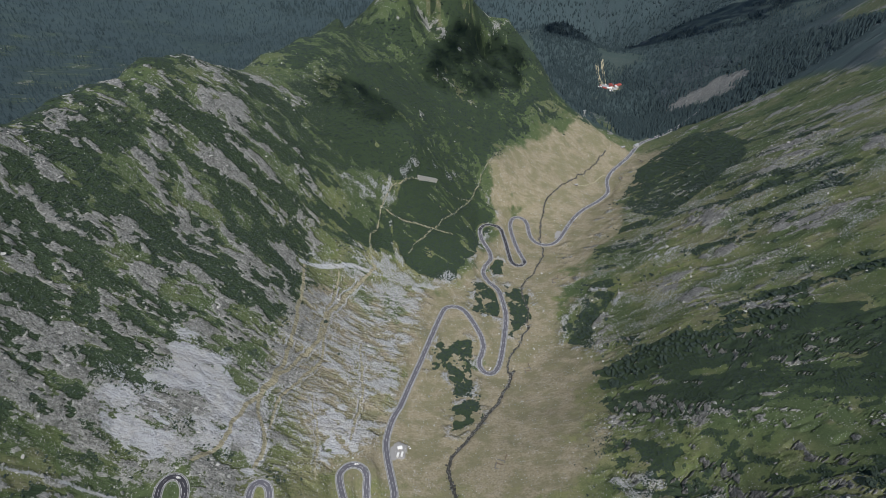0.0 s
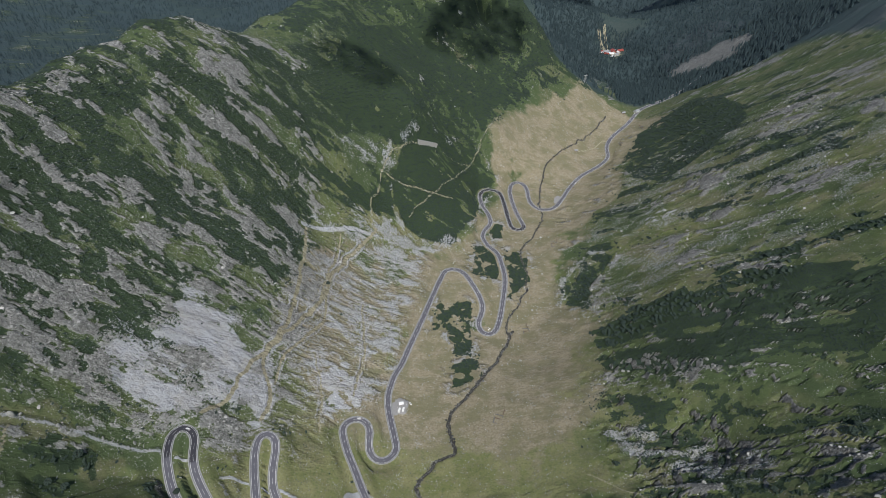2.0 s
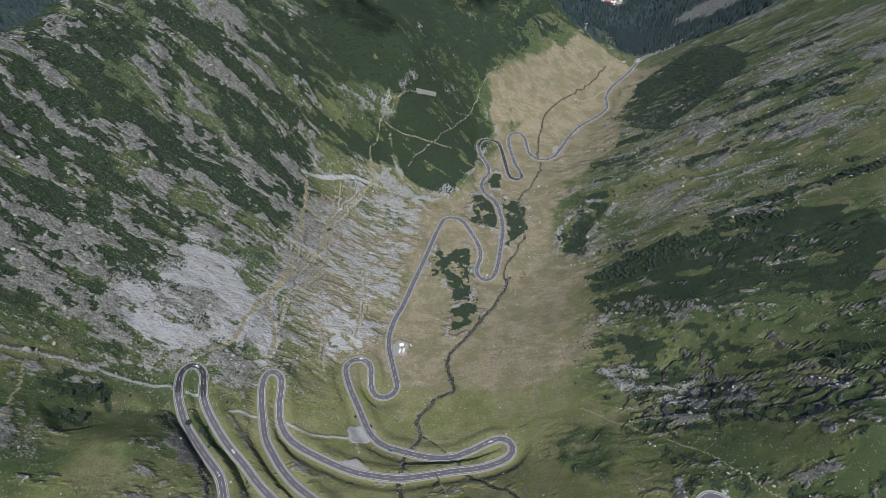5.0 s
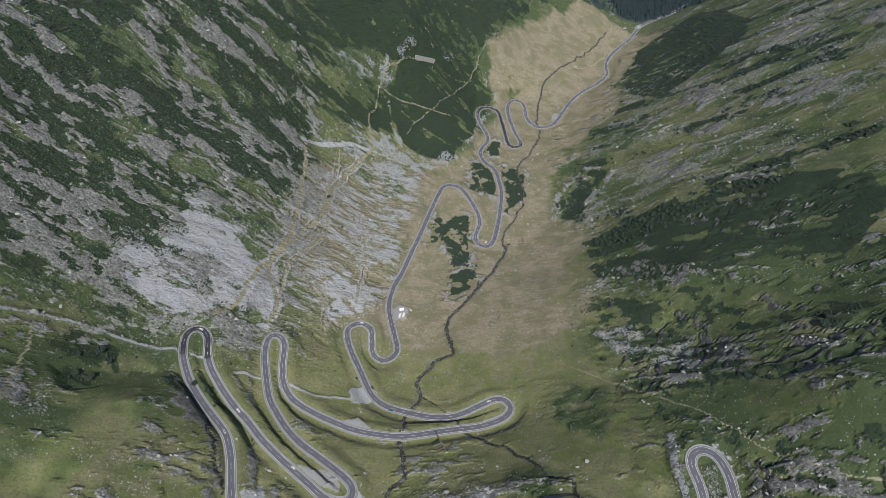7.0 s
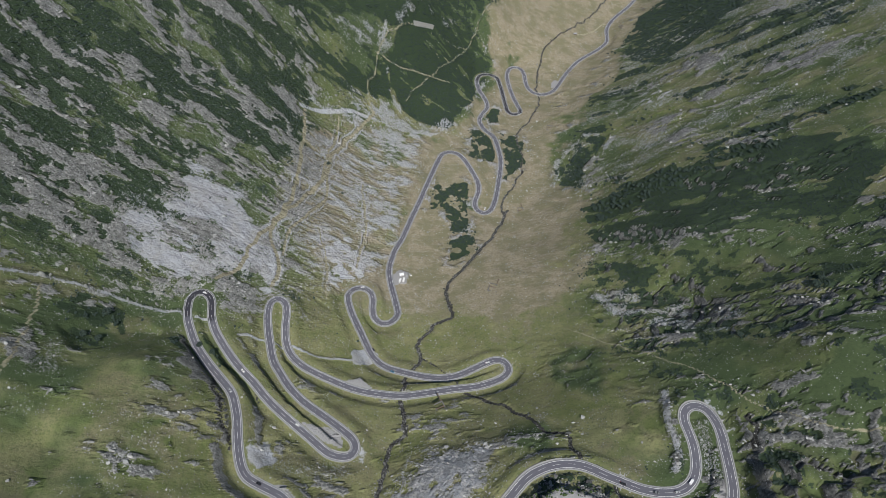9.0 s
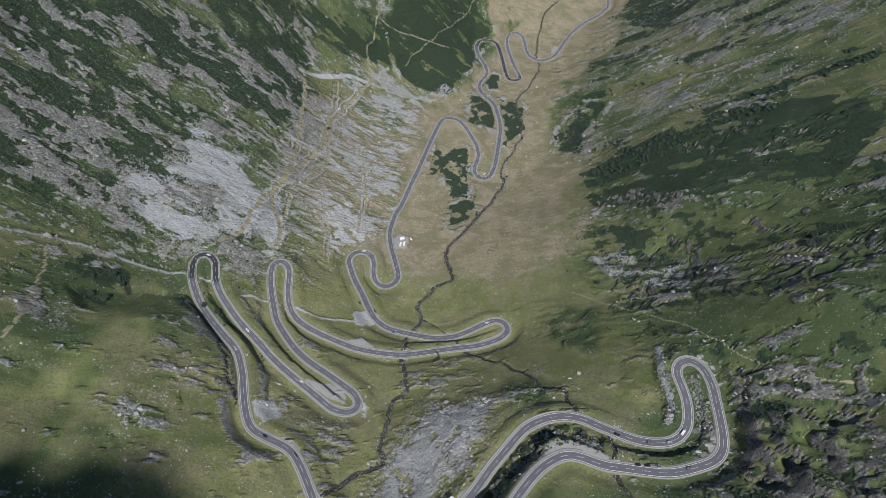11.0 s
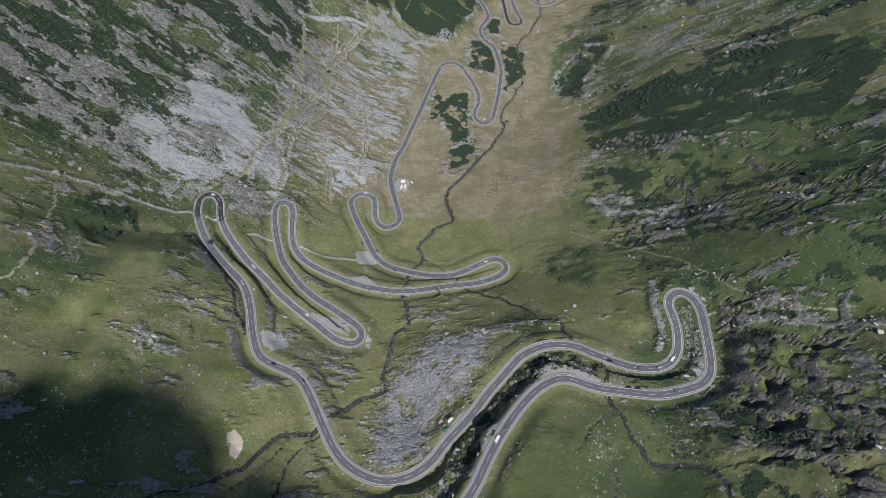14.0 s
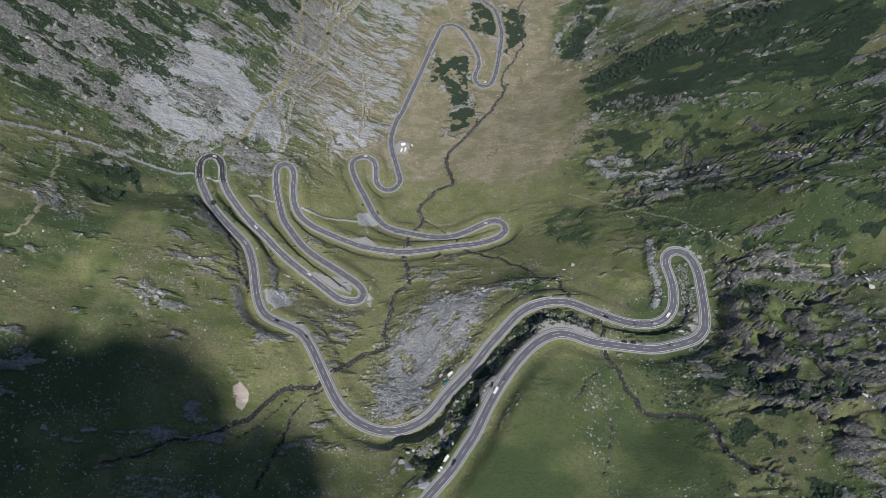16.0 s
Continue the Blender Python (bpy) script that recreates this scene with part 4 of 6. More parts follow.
def ground_look(tree, bsdf):
    big, mid, fine, tiny = grain(tree, 0.018, 3), grain(tree, 0.09, 5, 0.65), grain(tree, 0.45, 5, 0.7), grain(tree, 1.3, 3, 0.7)
    streaks = grain(tree, 0.22, 6, 0.72, stretch=(0.3, 1.0, 0.5))
    grass = mixed(tree, tones(tree, big, (0.35, (0, 0, 0)), (0.65, (1, 1, 1))), GRASS_GREEN, GRASS_OLIVE)
    wide = grain(tree, 0.035, 4, 0.6)
    grass = mixed(tree, tones(tree, wide, (0.45, (0, 0, 0)), (0.62, (1, 1, 1))), grass, GRASS_GOLD)
    grass = mixed(tree, tones(tree, mid, (0.48, (0, 0, 0)), (0.7, (0.9, 0.9, 0.9))), grass, GRASS_BROWN)
    grass = mixed(tree, sums(tree, "MULTIPLY", field(tree, "lush"), 0.95), grass, GRASS_DEEP)
    grass = mixed(tree, sums(tree, "MULTIPLY", field(tree, "gold"), 0.5), grass, GRASS_GOLD)
    grass = mixed(tree, crisp(tree, sums(tree, "MULTIPLY", field(tree, "tawny"), 0.6), mid, 1.0, 0.3, 0.9), grass, GRASS_BROWN)
    grass = mixed(tree, tones(tree, fine, (0.34, (0.5, 0.5, 0.5)), (0.50, (0, 0, 0))), grass, GRASS_DARK)
    grass = mixed(tree, tones(tree, tiny, (0.34, (0.2, 0.2, 0.2)), (0.48, (0, 0, 0))), grass, GRASS_DARK)
    straw = mixed(tree, tones(tree, mid, (0.3, (0, 0, 0)), (0.7, (1, 1, 1))), STRAW, STRAW_PALE)
    straw = mixed(tree, tones(tree, fine, (0.35, (0.8, 0.8, 0.8)), (0.55, (0, 0, 0))), straw, STRAW_DARK)
    straw = mixed(tree, sums(tree, "MULTIPLY", tones(tree, sums(tree, "ADD", sums(tree, "MULTIPLY", streaks, 0.4), sums(tree, "MULTIPLY", wide, 0.6)), (0.46, (0, 0, 0)), (0.55, (1, 1, 1))), 0.75), straw, STRAW_OLIVE)
    stone = mixed(tree, tones(tree, fine, (0.35, (0, 0, 0)), (0.7, (1, 1, 1))), STONE_DARK, STONE)
    stone = mixed(tree, tones(tree, streaks, (0.5, (0, 0, 0)), (0.75, (0.8, 0.8, 0.8))), stone, STONE_WARM)
    stone = mixed(tree, tones(tree, mid, (0.36, (0.75, 0.75, 0.75)), (0.5, (0, 0, 0))), stone, STONE_DARK)
    # dark crag rock; on the knoll cliff, shade put into the same colour
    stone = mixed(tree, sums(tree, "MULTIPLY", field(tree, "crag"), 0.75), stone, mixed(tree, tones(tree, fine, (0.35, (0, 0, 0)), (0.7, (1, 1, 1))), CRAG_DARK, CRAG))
    gravel = mixed(tree, tones(tree, tiny, (0.3, (0, 0, 0)), (0.7, (1, 1, 1))), SCREE_DARK, SCREE)
    gravel = mixed(tree, tones(tree, sums(tree, "ADD", sums(tree, "MULTIPLY", mid, 0.5), sums(tree, "MULTIPLY", fine, 0.5)), (0.46, (0, 0, 0)), (0.6, (0.8, 0.8, 0.8))), gravel, SCREE_WARM)
    gravel = mixed(tree, tones(tree, sums(tree, "ADD", sums(tree, "MULTIPLY", wide, 0.6), sums(tree, "MULTIPLY", streaks, 0.4)), (0.44, (0, 0, 0)), (0.56, (0.75, 0.75, 0.75))), gravel, SCREE_BLUE)
    c = mixed(tree, crisp(tree, field(tree, "dry"), mid, 0.9, 0.25, 0.75), grass, straw)
    c = mixed(tree, crisp(tree, field(tree, "pine"), fine, 0.9), c, SCRUB_SOIL)
    c = mixed(tree, crisp(tree, sums(tree, "MULTIPLY", field(tree, "stony"), 0.70), sums(tree, "ADD", sums(tree, "MULTIPLY", fine, 0.6), sums(tree, "MULTIPLY", tiny, 0.4)), 2.4, 0.42, 0.54), c, gravel)
    c = mixed(tree, crisp(tree, field(tree, "rock"), sums(tree, "ADD", sums(tree, "MULTIPLY", streaks, 0.75), sums(tree, "MULTIPLY", fine, 0.25)), 2.6, 0.46, 0.53), c, stone)
    tufts, _ = specks(tree, 2.6, sums(tree, "MULTIPLY", mid, 0.55), 0.42)
    bare = sums(tree, "SUBTRACT", 1.0, sums(tree, "ADD", field(tree, "rock"), field(tree, "dry"), True), True)
    c = mixed(tree, sums(tree, "MULTIPLY", sums(tree, "MULTIPLY", tufts, bare), 0.25), c, GRASS_DARK)
    share = sums(tree, "ADD", sums(tree, "MULTIPLY", sums(tree, "ADD", field(tree, "stony"), sums(tree, "MULTIPLY", field(tree, "rock"), 0.25)), 0.42), sums(tree, "MULTIPLY", sums(tree, "SUBTRACT", mid, 0.42), 0.8, True))
    for size in (0.9, 1.7):
        pebbles, shade = specks(tree, size, share, 0.36)
        c = mixed(tree, sums(tree, "MULTIPLY", pebbles, sums(tree, "SUBTRACT", 1.0, sums(tree, "ADD", field(tree, "plain"), field(tree, "pine"), True))), c, mixed(tree, shade, STONE_DARK, SCREE))
    c = mixed(tree, crisp(tree, field(tree, "scree"), sums(tree, "ADD", sums(tree, "MULTIPLY", streaks, 0.5), sums(tree, "MULTIPLY", fine, 0.5)), 1.4, 0.38, 0.56), c, gravel)
    # far ground takes a blue tint: distance haze put into the forest colour
    c = mixed(tree, field(tree, "far_wood"), c, HAZY_WOOD_FLOOR)
    c = mixed(tree, crisp(tree, field(tree, "trail"), fine, 0.8), c, TRAIL_DIRT)
    c = mixed(tree, crisp(tree, field(tree, "bed"), fine, 1.0), c, BED_STONE)
    c = mixed(tree, crisp(tree, field(tree, "apron"), fine, 0.5), c, APRON)
    c = mixed(tree, crisp(tree, field(tree, "pit"), fine, 0.8), c, PIT_SAND)
    tree.links.new(c, bsdf.inputs["Base Color"])
    bsdf.inputs["Roughness"].default_value = 0.93
    bsdf.inputs["Specular IOR Level"].default_value = 0.2
    rugged = sums(tree, "MULTIPLY", sums(tree, "ADD", field(tree, "rock"), sums(tree, "ADD", sums(tree, "MULTIPLY", field(tree, "stony"), 0.8), sums(tree, "MULTIPLY", field(tree, "scree"), 0.35))), 2.3)
    relief = sums(tree, "ADD", sums(tree, "ADD", sums(tree, "MULTIPLY", fine, 0.5), sums(tree, "MULTIPLY", tiny, 0.15)), sums(tree, "MULTIPLY", sums(tree, "ADD", streaks, fine), rugged))
    bumped(tree, bsdf, relief, 1.0, 1.5)


GRASS_GREEN, GRASS_OLIVE, GRASS_BROWN, GRASS_DARK, GRASS_DEEP, GRASS_GOLD = (0.136, 0.168, 0.054), (0.176, 0.192, 0.082), (0.180, 0.166, 0.100), (0.050, 0.070, 0.034), (0.066, 0.096, 0.042), (0.262, 0.256, 0.126)
STRAW, STRAW_PALE, STRAW_DARK, STRAW_OLIVE = (0.262, 0.228, 0.154), (0.335, 0.292, 0.212), (0.15, 0.138, 0.086), (0.170, 0.164, 0.094)
STONE, STONE_DARK, STONE_WARM = (0.43, 0.43, 0.41), (0.12, 0.125, 0.115), (0.50, 0.49, 0.455)
SCREE_WARM, SCREE_BLUE = (0.36, 0.35, 0.315), (0.40, 0.42, 0.455)
SCREE, SCREE_DARK = (0.53, 0.54, 0.555), (0.31, 0.315, 0.325)
# the last one is forest floor with the blue of distance haze put in
CRAG, CRAG_DARK, HAZY_WOOD_FLOOR = (0.24, 0.24, 0.23), (0.06, 0.062, 0.06), (0.044, 0.068, 0.078)
SCRUB_SOIL, TRAIL_DIRT, BED_STONE, PIT_SAND, APRON = (0.036, 0.056, 0.030), (0.325, 0.300, 0.205), (0.05, 0.05, 0.046), (0.58, 0.49, 0.41), (0.30, 0.295, 0.29)
ground_material = material("alpine_ground", ground_look)


def plain_look(color, rough=0.8, other=None, scale=0.8, bump=0.0, metal=0.0):
    """A surface of one colour that varies in lumps of 1 / scale metres, and from piece to piece."""
    def build(tree, bsdf):
        c = mixed(tree, grain(tree, scale, 5, 0.65), color, other or tuple(v * 0.6 for v in color))
        tree.links.new(c, bsdf.inputs["Base Color"])
        bsdf.inputs["Roughness"].default_value, bsdf.inputs["Metallic"].default_value = rough, metal
        if bump:
            bumped(tree, bsdf, grain(tree, scale * 4, 4), bump, 0.3)
    return build


def island_look(colors, rough=0.9, scale=0.6, contrast=0.45):
    """Pieces joined in one mesh: each takes its own tone."""
    def build(tree, bsdf):
        own = tree.nodes.new("ShaderNodeNewGeometry").outputs["Random Per Island"]
        c = tones(tree, own, *[(k / max(1, len(colors) - 1), v) for k, v in enumerate(colors)])
        c = mixed(tree, sums(tree, "MULTIPLY", grain(tree, scale, 4, 0.7), contrast), c, tuple(v * 0.35 for v in colors[0]))
        tree.links.new(c, bsdf.inputs["Base Color"])
        bsdf.inputs["Roughness"].default_value = rough
        bsdf.inputs["Specular IOR Level"].default_value = 0.2
    return build


pine_material = material("dwarf_pine_needles", island_look([(0.029, 0.045, 0.038), (0.038, 0.056, 0.045), (0.049, 0.069, 0.052)], scale=1.2))
# spruce green, paled and blued: haze of the distance put into the needles
spruce_material = material("hazed_spruce_needles", island_look([(0.038, 0.062, 0.072), (0.050, 0.078, 0.086), (0.064, 0.094, 0.098)], scale=0.4))
stone_material = material("weathered_granite", island_look([(0.25, 0.255, 0.235), (0.40, 0.40, 0.38), (0.60, 0.595, 0.57)], scale=1.5, contrast=0.4))
crag_material = material("dark_crag_rock", island_look([(0.08, 0.08, 0.08), (0.15, 0.15, 0.145), (0.26, 0.255, 0.25)], scale=0.8, contrast=0.6))


def asphalt_look(tree, bsdf):
    fine, mid = grain(tree, 3.0, 4, 0.7), grain(tree, 0.12, 4)
    old = mixed(tree, mid, (0.090, 0.090, 0.112), (0.130, 0.129, 0.150))
    c = mixed(tree, field(tree, "fresh"), old, (0.026, 0.026, 0.036))
    c = mixed(tree, sums(tree, "MULTIPLY", fine, 0.2), c, (0.07, 0.07, 0.075))
    tree.links.new(c, bsdf.inputs["Base Color"])
    bsdf.inputs["Roughness"].default_value = 0.8
    bumped(tree, bsdf, fine, 0.3, 0.02)


asphalt_material = material("worn_asphalt", asphalt_look)
paint_material = material("road_paint", plain_look((0.82, 0.82, 0.80), 0.6, (0.62, 0.62, 0.61), 0.6))
verge_material = material("gravel_verge", plain_look((0.37, 0.37, 0.37), 0.95, (0.20, 0.205, 0.19), 0.5, 0.4))
concrete_material = material("concrete", plain_look((0.42, 0.41, 0.39), 0.85, (0.27, 0.27, 0.25), 0.7, 0.2))
masonry_material = material("retaining_masonry", plain_look((0.20, 0.195, 0.185), 0.9, (0.10, 0.10, 0.095), 0.9, 0.5))


# ---- mesh helpers ----
def mesh_of(name, verts, faces, mat, smooth=False):
    """A mesh from arrays: places, and corners of triangles or quads."""
    verts, faces = np.asarray(verts, np.float32), np.asarray(faces, np.int32)
    me = bpy.data.meshes.new(name)
    me.vertices.add(len(verts))
    me.vertices.foreach_set("co", verts.ravel())
    me.loops.add(faces.size)
    me.loops.foreach_set("vertex_index", faces.ravel())
    me.polygons.add(len(faces))
    me.polygons.foreach_set("loop_start", np.arange(len(faces), dtype=np.int32) * faces.shape[1])
    me.polygons.foreach_set("use_smooth", np.full(len(faces), smooth))
    me.update(calc_edges=True)
    me.validate()
    if mat:
        me.materials.append(mat)
    return me


def part(name, bm, mat, parent, label="", smooth=False):
    """Links a bmesh as one mesh object under a thing or a part."""
    me = bpy.data.meshes.new(name)
    bm.to_mesh(me)
    bm.free()
    me.materials.append(mat)
    for p in me.polygons:
        p.use_smooth = smooth
    ob = new(name, me)
    ob.parent = parent
    return tagged(ob, label)


def box(bm, size, at=(0, 0, 0), bevel=0.0, turn=0.0):
    """Adds a box with softened edges, centred at a place."""
    m = Matrix.Translation(at) @ Matrix.Rotation(turn, 4, "Z") @ Matrix.Diagonal((*size, 1))
    made = bmesh.ops.create_cube(bm, size=1.0, matrix=m)["verts"]
    if bevel:
        edges = list({e for v in made for e in v.link_edges})
        bmesh.ops.bevel(bm, geom=edges, offset=bevel, segments=1, affect="EDGES")
    return made


# ---- the ground ----
index = np.arange(SHAPE[0] * SHAPE[1]).reshape(SHAPE)
quads = np.stack([index[:-1, :-1], index[:-1, 1:], index[1:, 1:], index[1:, :-1]], -1).reshape(-1, 4)
ground_mesh = mesh_of("ground", np.stack([gx, gy, land], 1), quads, ground_material, True)
# sheer joins crag: the knoll cliff's shade is put into its rock colour
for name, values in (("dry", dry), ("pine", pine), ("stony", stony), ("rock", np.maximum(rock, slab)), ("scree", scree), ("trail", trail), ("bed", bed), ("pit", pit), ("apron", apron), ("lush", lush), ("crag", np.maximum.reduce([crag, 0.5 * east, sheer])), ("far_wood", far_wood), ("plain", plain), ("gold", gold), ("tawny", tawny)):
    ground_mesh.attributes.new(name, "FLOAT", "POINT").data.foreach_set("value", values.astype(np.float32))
ground = tagged(new("ground", ground_mesh), "grassy mountain valley with rocky flanks and dry meadow", "ground", kind="structure")

# ---- the road ----
along = np.gradient(road_line, axis=0)
along /= np.hypot(*along.T)[:, None]
across = np.stack([-along[:, 1], along[:, 0]], 1)


def ribbon(name, inner, outer, lift, mat, first=0, last=None, drop=0.0):
    """A strip along the road between two distances from its middle; drop lowers its outer edge."""
    s = slice(first, last)
    a = np.c_[road_line[s] + across[s] * inner, road_height[s] + lift]
    b = np.c_[road_line[s] + across[s] * outer, road_height[s] + lift - drop]
    n = len(a)
    i = np.arange(n - 1)
    verts = np.empty((2 * n, 3))
    verts[0::2], verts[1::2] = a, b
    faces = np.stack([2 * i, 2 * i + 1, 2 * i + 3, 2 * i + 2], 1)
    if inner < outer:
        faces = faces[:, ::-1]
    return mesh_of(name, verts, faces, mat)


road_mesh = ribbon("road", 3.5, -3.5, 0.0, asphalt_material)
fresh = np.zeros(len(road_line))
for start, stop in FRESH_STRETCHES:
    fresh[(road_run > start) & (road_run < stop)] = 1
road_mesh.attributes.new("fresh", "FLOAT", "POINT").data.foreach_set("value", np.repeat(fresh, 2).astype(np.float32))
road = tagged(new("road", road_mesh), "winding two-lane asphalt mountain road with hairpins", "road", kind="structure")
for side in (1, -1):
    for name, a, b, lift, mat, drop in (("edge_line", 2.66, 2.92, 0.012, paint_material, 0), ("verge", 3.5, 4.5, -0.02, verge_material, 0.1), ("bank", 4.5, 5.8, -0.12, ground_material, 0.8)):
        strip = new(name, ribbon(name, side * a, side * b, lift, mat, drop=drop))
        if name == "bank":
            spot = np.repeat(road_line, 2, 0) + np.repeat(across, 2, 0) * side * 7.0
            for look_of, values in (("dry", dry), ("lush", lush), ("gold", gold), ("tawny", tawny), ("scree", 0.6 * scree), ("stony", np.maximum(0.7 * stony, 0.12))):
                strip.data.attributes.new(look_of, "FLOAT", "POINT").data.foreach_set("value", sampled(values, spot[:, 0], spot[:, 1]).astype(np.float32))
        strip.parent = road
dash = []
for start in range(0, len(road_line) - 4, 6):
    dash.append(ribbon("dash", 0.07, -0.07, 0.012, None, start, start + 4))
verts, faces, count = [], [], 0
for me in dash:
    v = np.empty(len(me.vertices) * 3, np.float32)
    me.vertices.foreach_get("co", v)
    f = np.array([tuple(p.vertices) for p in me.polygons])
    verts.append(v.reshape(-1, 3)), faces.append(f + count)
    count += len(me.vertices)
    bpy.data.meshes.remove(me)
centre = new("centre_line", mesh_of("centre_line", np.concatenate(verts), np.concatenate(faces), paint_material))
centre.parent = road
tagged(centre, "broken white centre line", kind="stuff")


# ---- stones, thickets and woods ----
def template(subdivisions):
    if not subdivisions:
        v = np.array([(1, 0, 0), (0, 1, 0), (-1, 0, 0), (0, -1, 0), (0, 0, 1), (0, 0, -1)], float)
        return v, np.array([(0, 1, 4), (1, 2, 4), (2, 3, 4), (3, 0, 4), (1, 0, 5), (2, 1, 5), (3, 2, 5), (0, 3, 5)])
    bm = bmesh.new()
    bmesh.ops.create_icosphere(bm, subdivisions=subdivisions, radius=1.0)
    bm.verts.ensure_lookup_table()
    v = np.array([p.co[:] for p in bm.verts])
    f = np.array([[p.index for p in face.verts] for face in bm.faces])
    bm.free()
    return v, f


def strewn(name, x, y, size, mat, rng, flat=0.7, rough=0.35, subdivisions=1, sink=0.25, long=0.0, heading=0.0, top_only=False, smooth=False, base=None):
    """Many uneven lumps on the ground as one mesh. size: their half widths."""
    v, f = template(subdivisions)
    n = len(x)
    turn = rng.uniform(0, 6.283, n)
    if long:
        turn = rng.normal(heading, 0.25, n)
    shape = np.stack([size * (1 + long) * rng.uniform(0.8, 1.25, n), size * rng.uniform(0.7, 1.2, n), size * flat * rng.uniform(0.7, 1.3, n)], 1)
    p = v[None] * (1 + rng.uniform(-rough, rough, (n, len(v), 1))) * shape[:, None]
    if top_only:
        p[:, :, 2] = np.maximum(p[:, :, 2], -0.15 * shape[:, None, 2])
    c, s = np.cos(turn)[:, None], np.sin(turn)[:, None]
    px, py = p[:, :, 0] * c - p[:, :, 1] * s, p[:, :, 0] * s + p[:, :, 1] * c
    z = (height(x, y) if base is None else base)[:, None] + p[:, :, 2] + (0.5 - sink) * shape[:, 2:3]
    verts = np.stack([px + x[:, None], py + y[:, None], z], -1).reshape(-1, 3)
    faces = (f[None] + (np.arange(n) * len(v))[:, None, None]).reshape(-1, 3)
    return new(name, mesh_of(name, verts, faces, mat, smooth))


def scattered(rng, count, low, top, weight):
    """Plan places in a rectangle, kept by a field's value there."""
    x, y = rng.uniform(low[0], top[0], count), rng.uniform(low[1], top[1], count)
    keep = rng.uniform(0, 1, count) < sampled(weight, x, y)
    return x[keep], y[keep]


rng = np.random.default_rng(7)
clear = ramp(road_far, 5.5, 7.5) * (1 - 0.9 * trail)

# pale stones lying in the grass
loose = np.clip((0.08 + 0.6 * ramp(fbm(gx, gy, 22, 4, 201, 0.65), 0.1, 0.7) + 0.6 * stony + 0.5 * rock) * clear * (1 - bed) * (1 - 0.9 * plain) * (1 - crag) * (1 - 0.6 * west) * (1 - 0.5 * scree), 0, 1)
x, y = scattered(rng, 20000, (-370, -60), (380, 480), loose * (1 - pine))
tagged(strewn("field_stone", x, y, rng.gamma(1.0, 0.14, len(x)) + 0.13, stone_material, rng), "pale granite stones strewn over the grass", "stones", kind="stuff")
x, y = scattered(rng, 52000, (-320, 480), (640, 1000), loose * (1 - pine) * (1 - 0.25 * east) * (1 - 0.6 * dry))
tagged(strewn("field_stone", x, y, rng.gamma(1.6, 0.28, len(x)) + 0.25, stone_material, rng, subdivisions=0), "pale granite stones on the valley's far slopes", "stones", kind="stuff")

# coarse scree
x, y = scattered(rng, 30000, (-340, 300), (-70, 480), np.clip(scree * 0.8 + talus * 0.25 + 0.5 * scatter_rim, 0, 1) * clear)
tagged(strewn("scree_stone", x, y, rng.gamma(1.3, 0.13, len(x)) + 0.13, material("pale_scree", island_look([(0.42, 0.42, 0.42), (0.50, 0.50, 0.50), (0.60, 0.60, 0.595)], contrast=0.3)), rng, subdivisions=0), "light grey scree blocks below the rock face", "scree", kind="stuff")

# pockets of small pale stones in the turf
pocket = ramp(fbm(gx, gy, 14, 5, 221, 0.7) + 0.35 * patch, 0.36, 0.7) * (1 - pine) * clear * (1 - bed) * (1 - scree) * (1 - 0.85 * plain) * (1 - 0.7 * crag)
x, y = scattered(rng, 190000, (-370, -110), (380, 420), pocket)
tagged(strewn("turf_stone", x, y, rng.gamma(1.2, 0.13, len(x)) + 0.15, stone_material, rng, subdivisions=0), "pockets of small pale stones in the turf", "stones", kind="stuff")

x, y = scattered(rng, 60000, (-190, 420), (230, 800), (1 - 0.75 * dry * (1 - talus)) * ramp(fbm(gx, gy, 14, 5, 221, 0.7), 0.25, 0.6) * (1 - pine) * clear * (1 - bed))
tagged(strewn("turf_stone", x, y, rng.gamma(1.2, 0.17, len(x)) + 0.2, stone_material, rng, subdivisions=0), "small pale stones strewn over the dry meadow", "stones", kind="stuff")

# stream bed: dark and pale boulders along the water's bends; the road cut's shadow line gets them too
stream_material = material("stream_boulders", island_look([(0.04, 0.04, 0.04), (0.07, 0.07, 0.068), (0.12, 0.12, 0.115), (0.28, 0.28, 0.27)], contrast=0.4))
for name, bends in BENDS.items():
    thick = {"stream": 1.4, "stream_far": 1.0, "brook_e": 1.1, "rill_a": 0.35, "rill_b": 0.35}.get(name, 0.6)
    n = int(len(bends) * (9 if name == "stream" else 6))
    pick = rng.integers(0, len(bends), n)
    x, y = bends[pick, 0] + rng.normal(0, thick, n), bends[pick, 1] + rng.normal(0, thick, n)
    keep = sampled(clear, x, y) > 0.5
    x, y = x[keep], y[keep]
    tagged(strewn("stream_stone", x, y, (rng.gamma(2.0, 0.17, len(x)) + 0.15) * (1.0 if "stream" in name else 0.62), stream_material, rng, sink=0.1), "dark wet boulders filling the narrow " + ("stream" if "stream" in name else "brook") + " bed", "stones", kind="stuff")

# blocks of the crags and of the rock ribs
x, y = scattered(rng, 3500, (170, -90), (420, 420), np.clip(0.5 * crag_rock + 0.25 * east_rock, 0, 1) * clear)
tagged(strewn("crag_block", x, y, rng.gamma(1.8, 0.3, len(x)) + 0.25, crag_material, rng, flat=0.45, rough=0.5, long=0.7, heading=-0.44), "fractured dark grey crag blocks with deep clefts", "crag", kind="stuff")
x, y = scattered(rng, 24000, (-425, 300), (-90, 900), west_rock ** 2 * 0.7 * (1 - scree) * clear * (1 - pine))
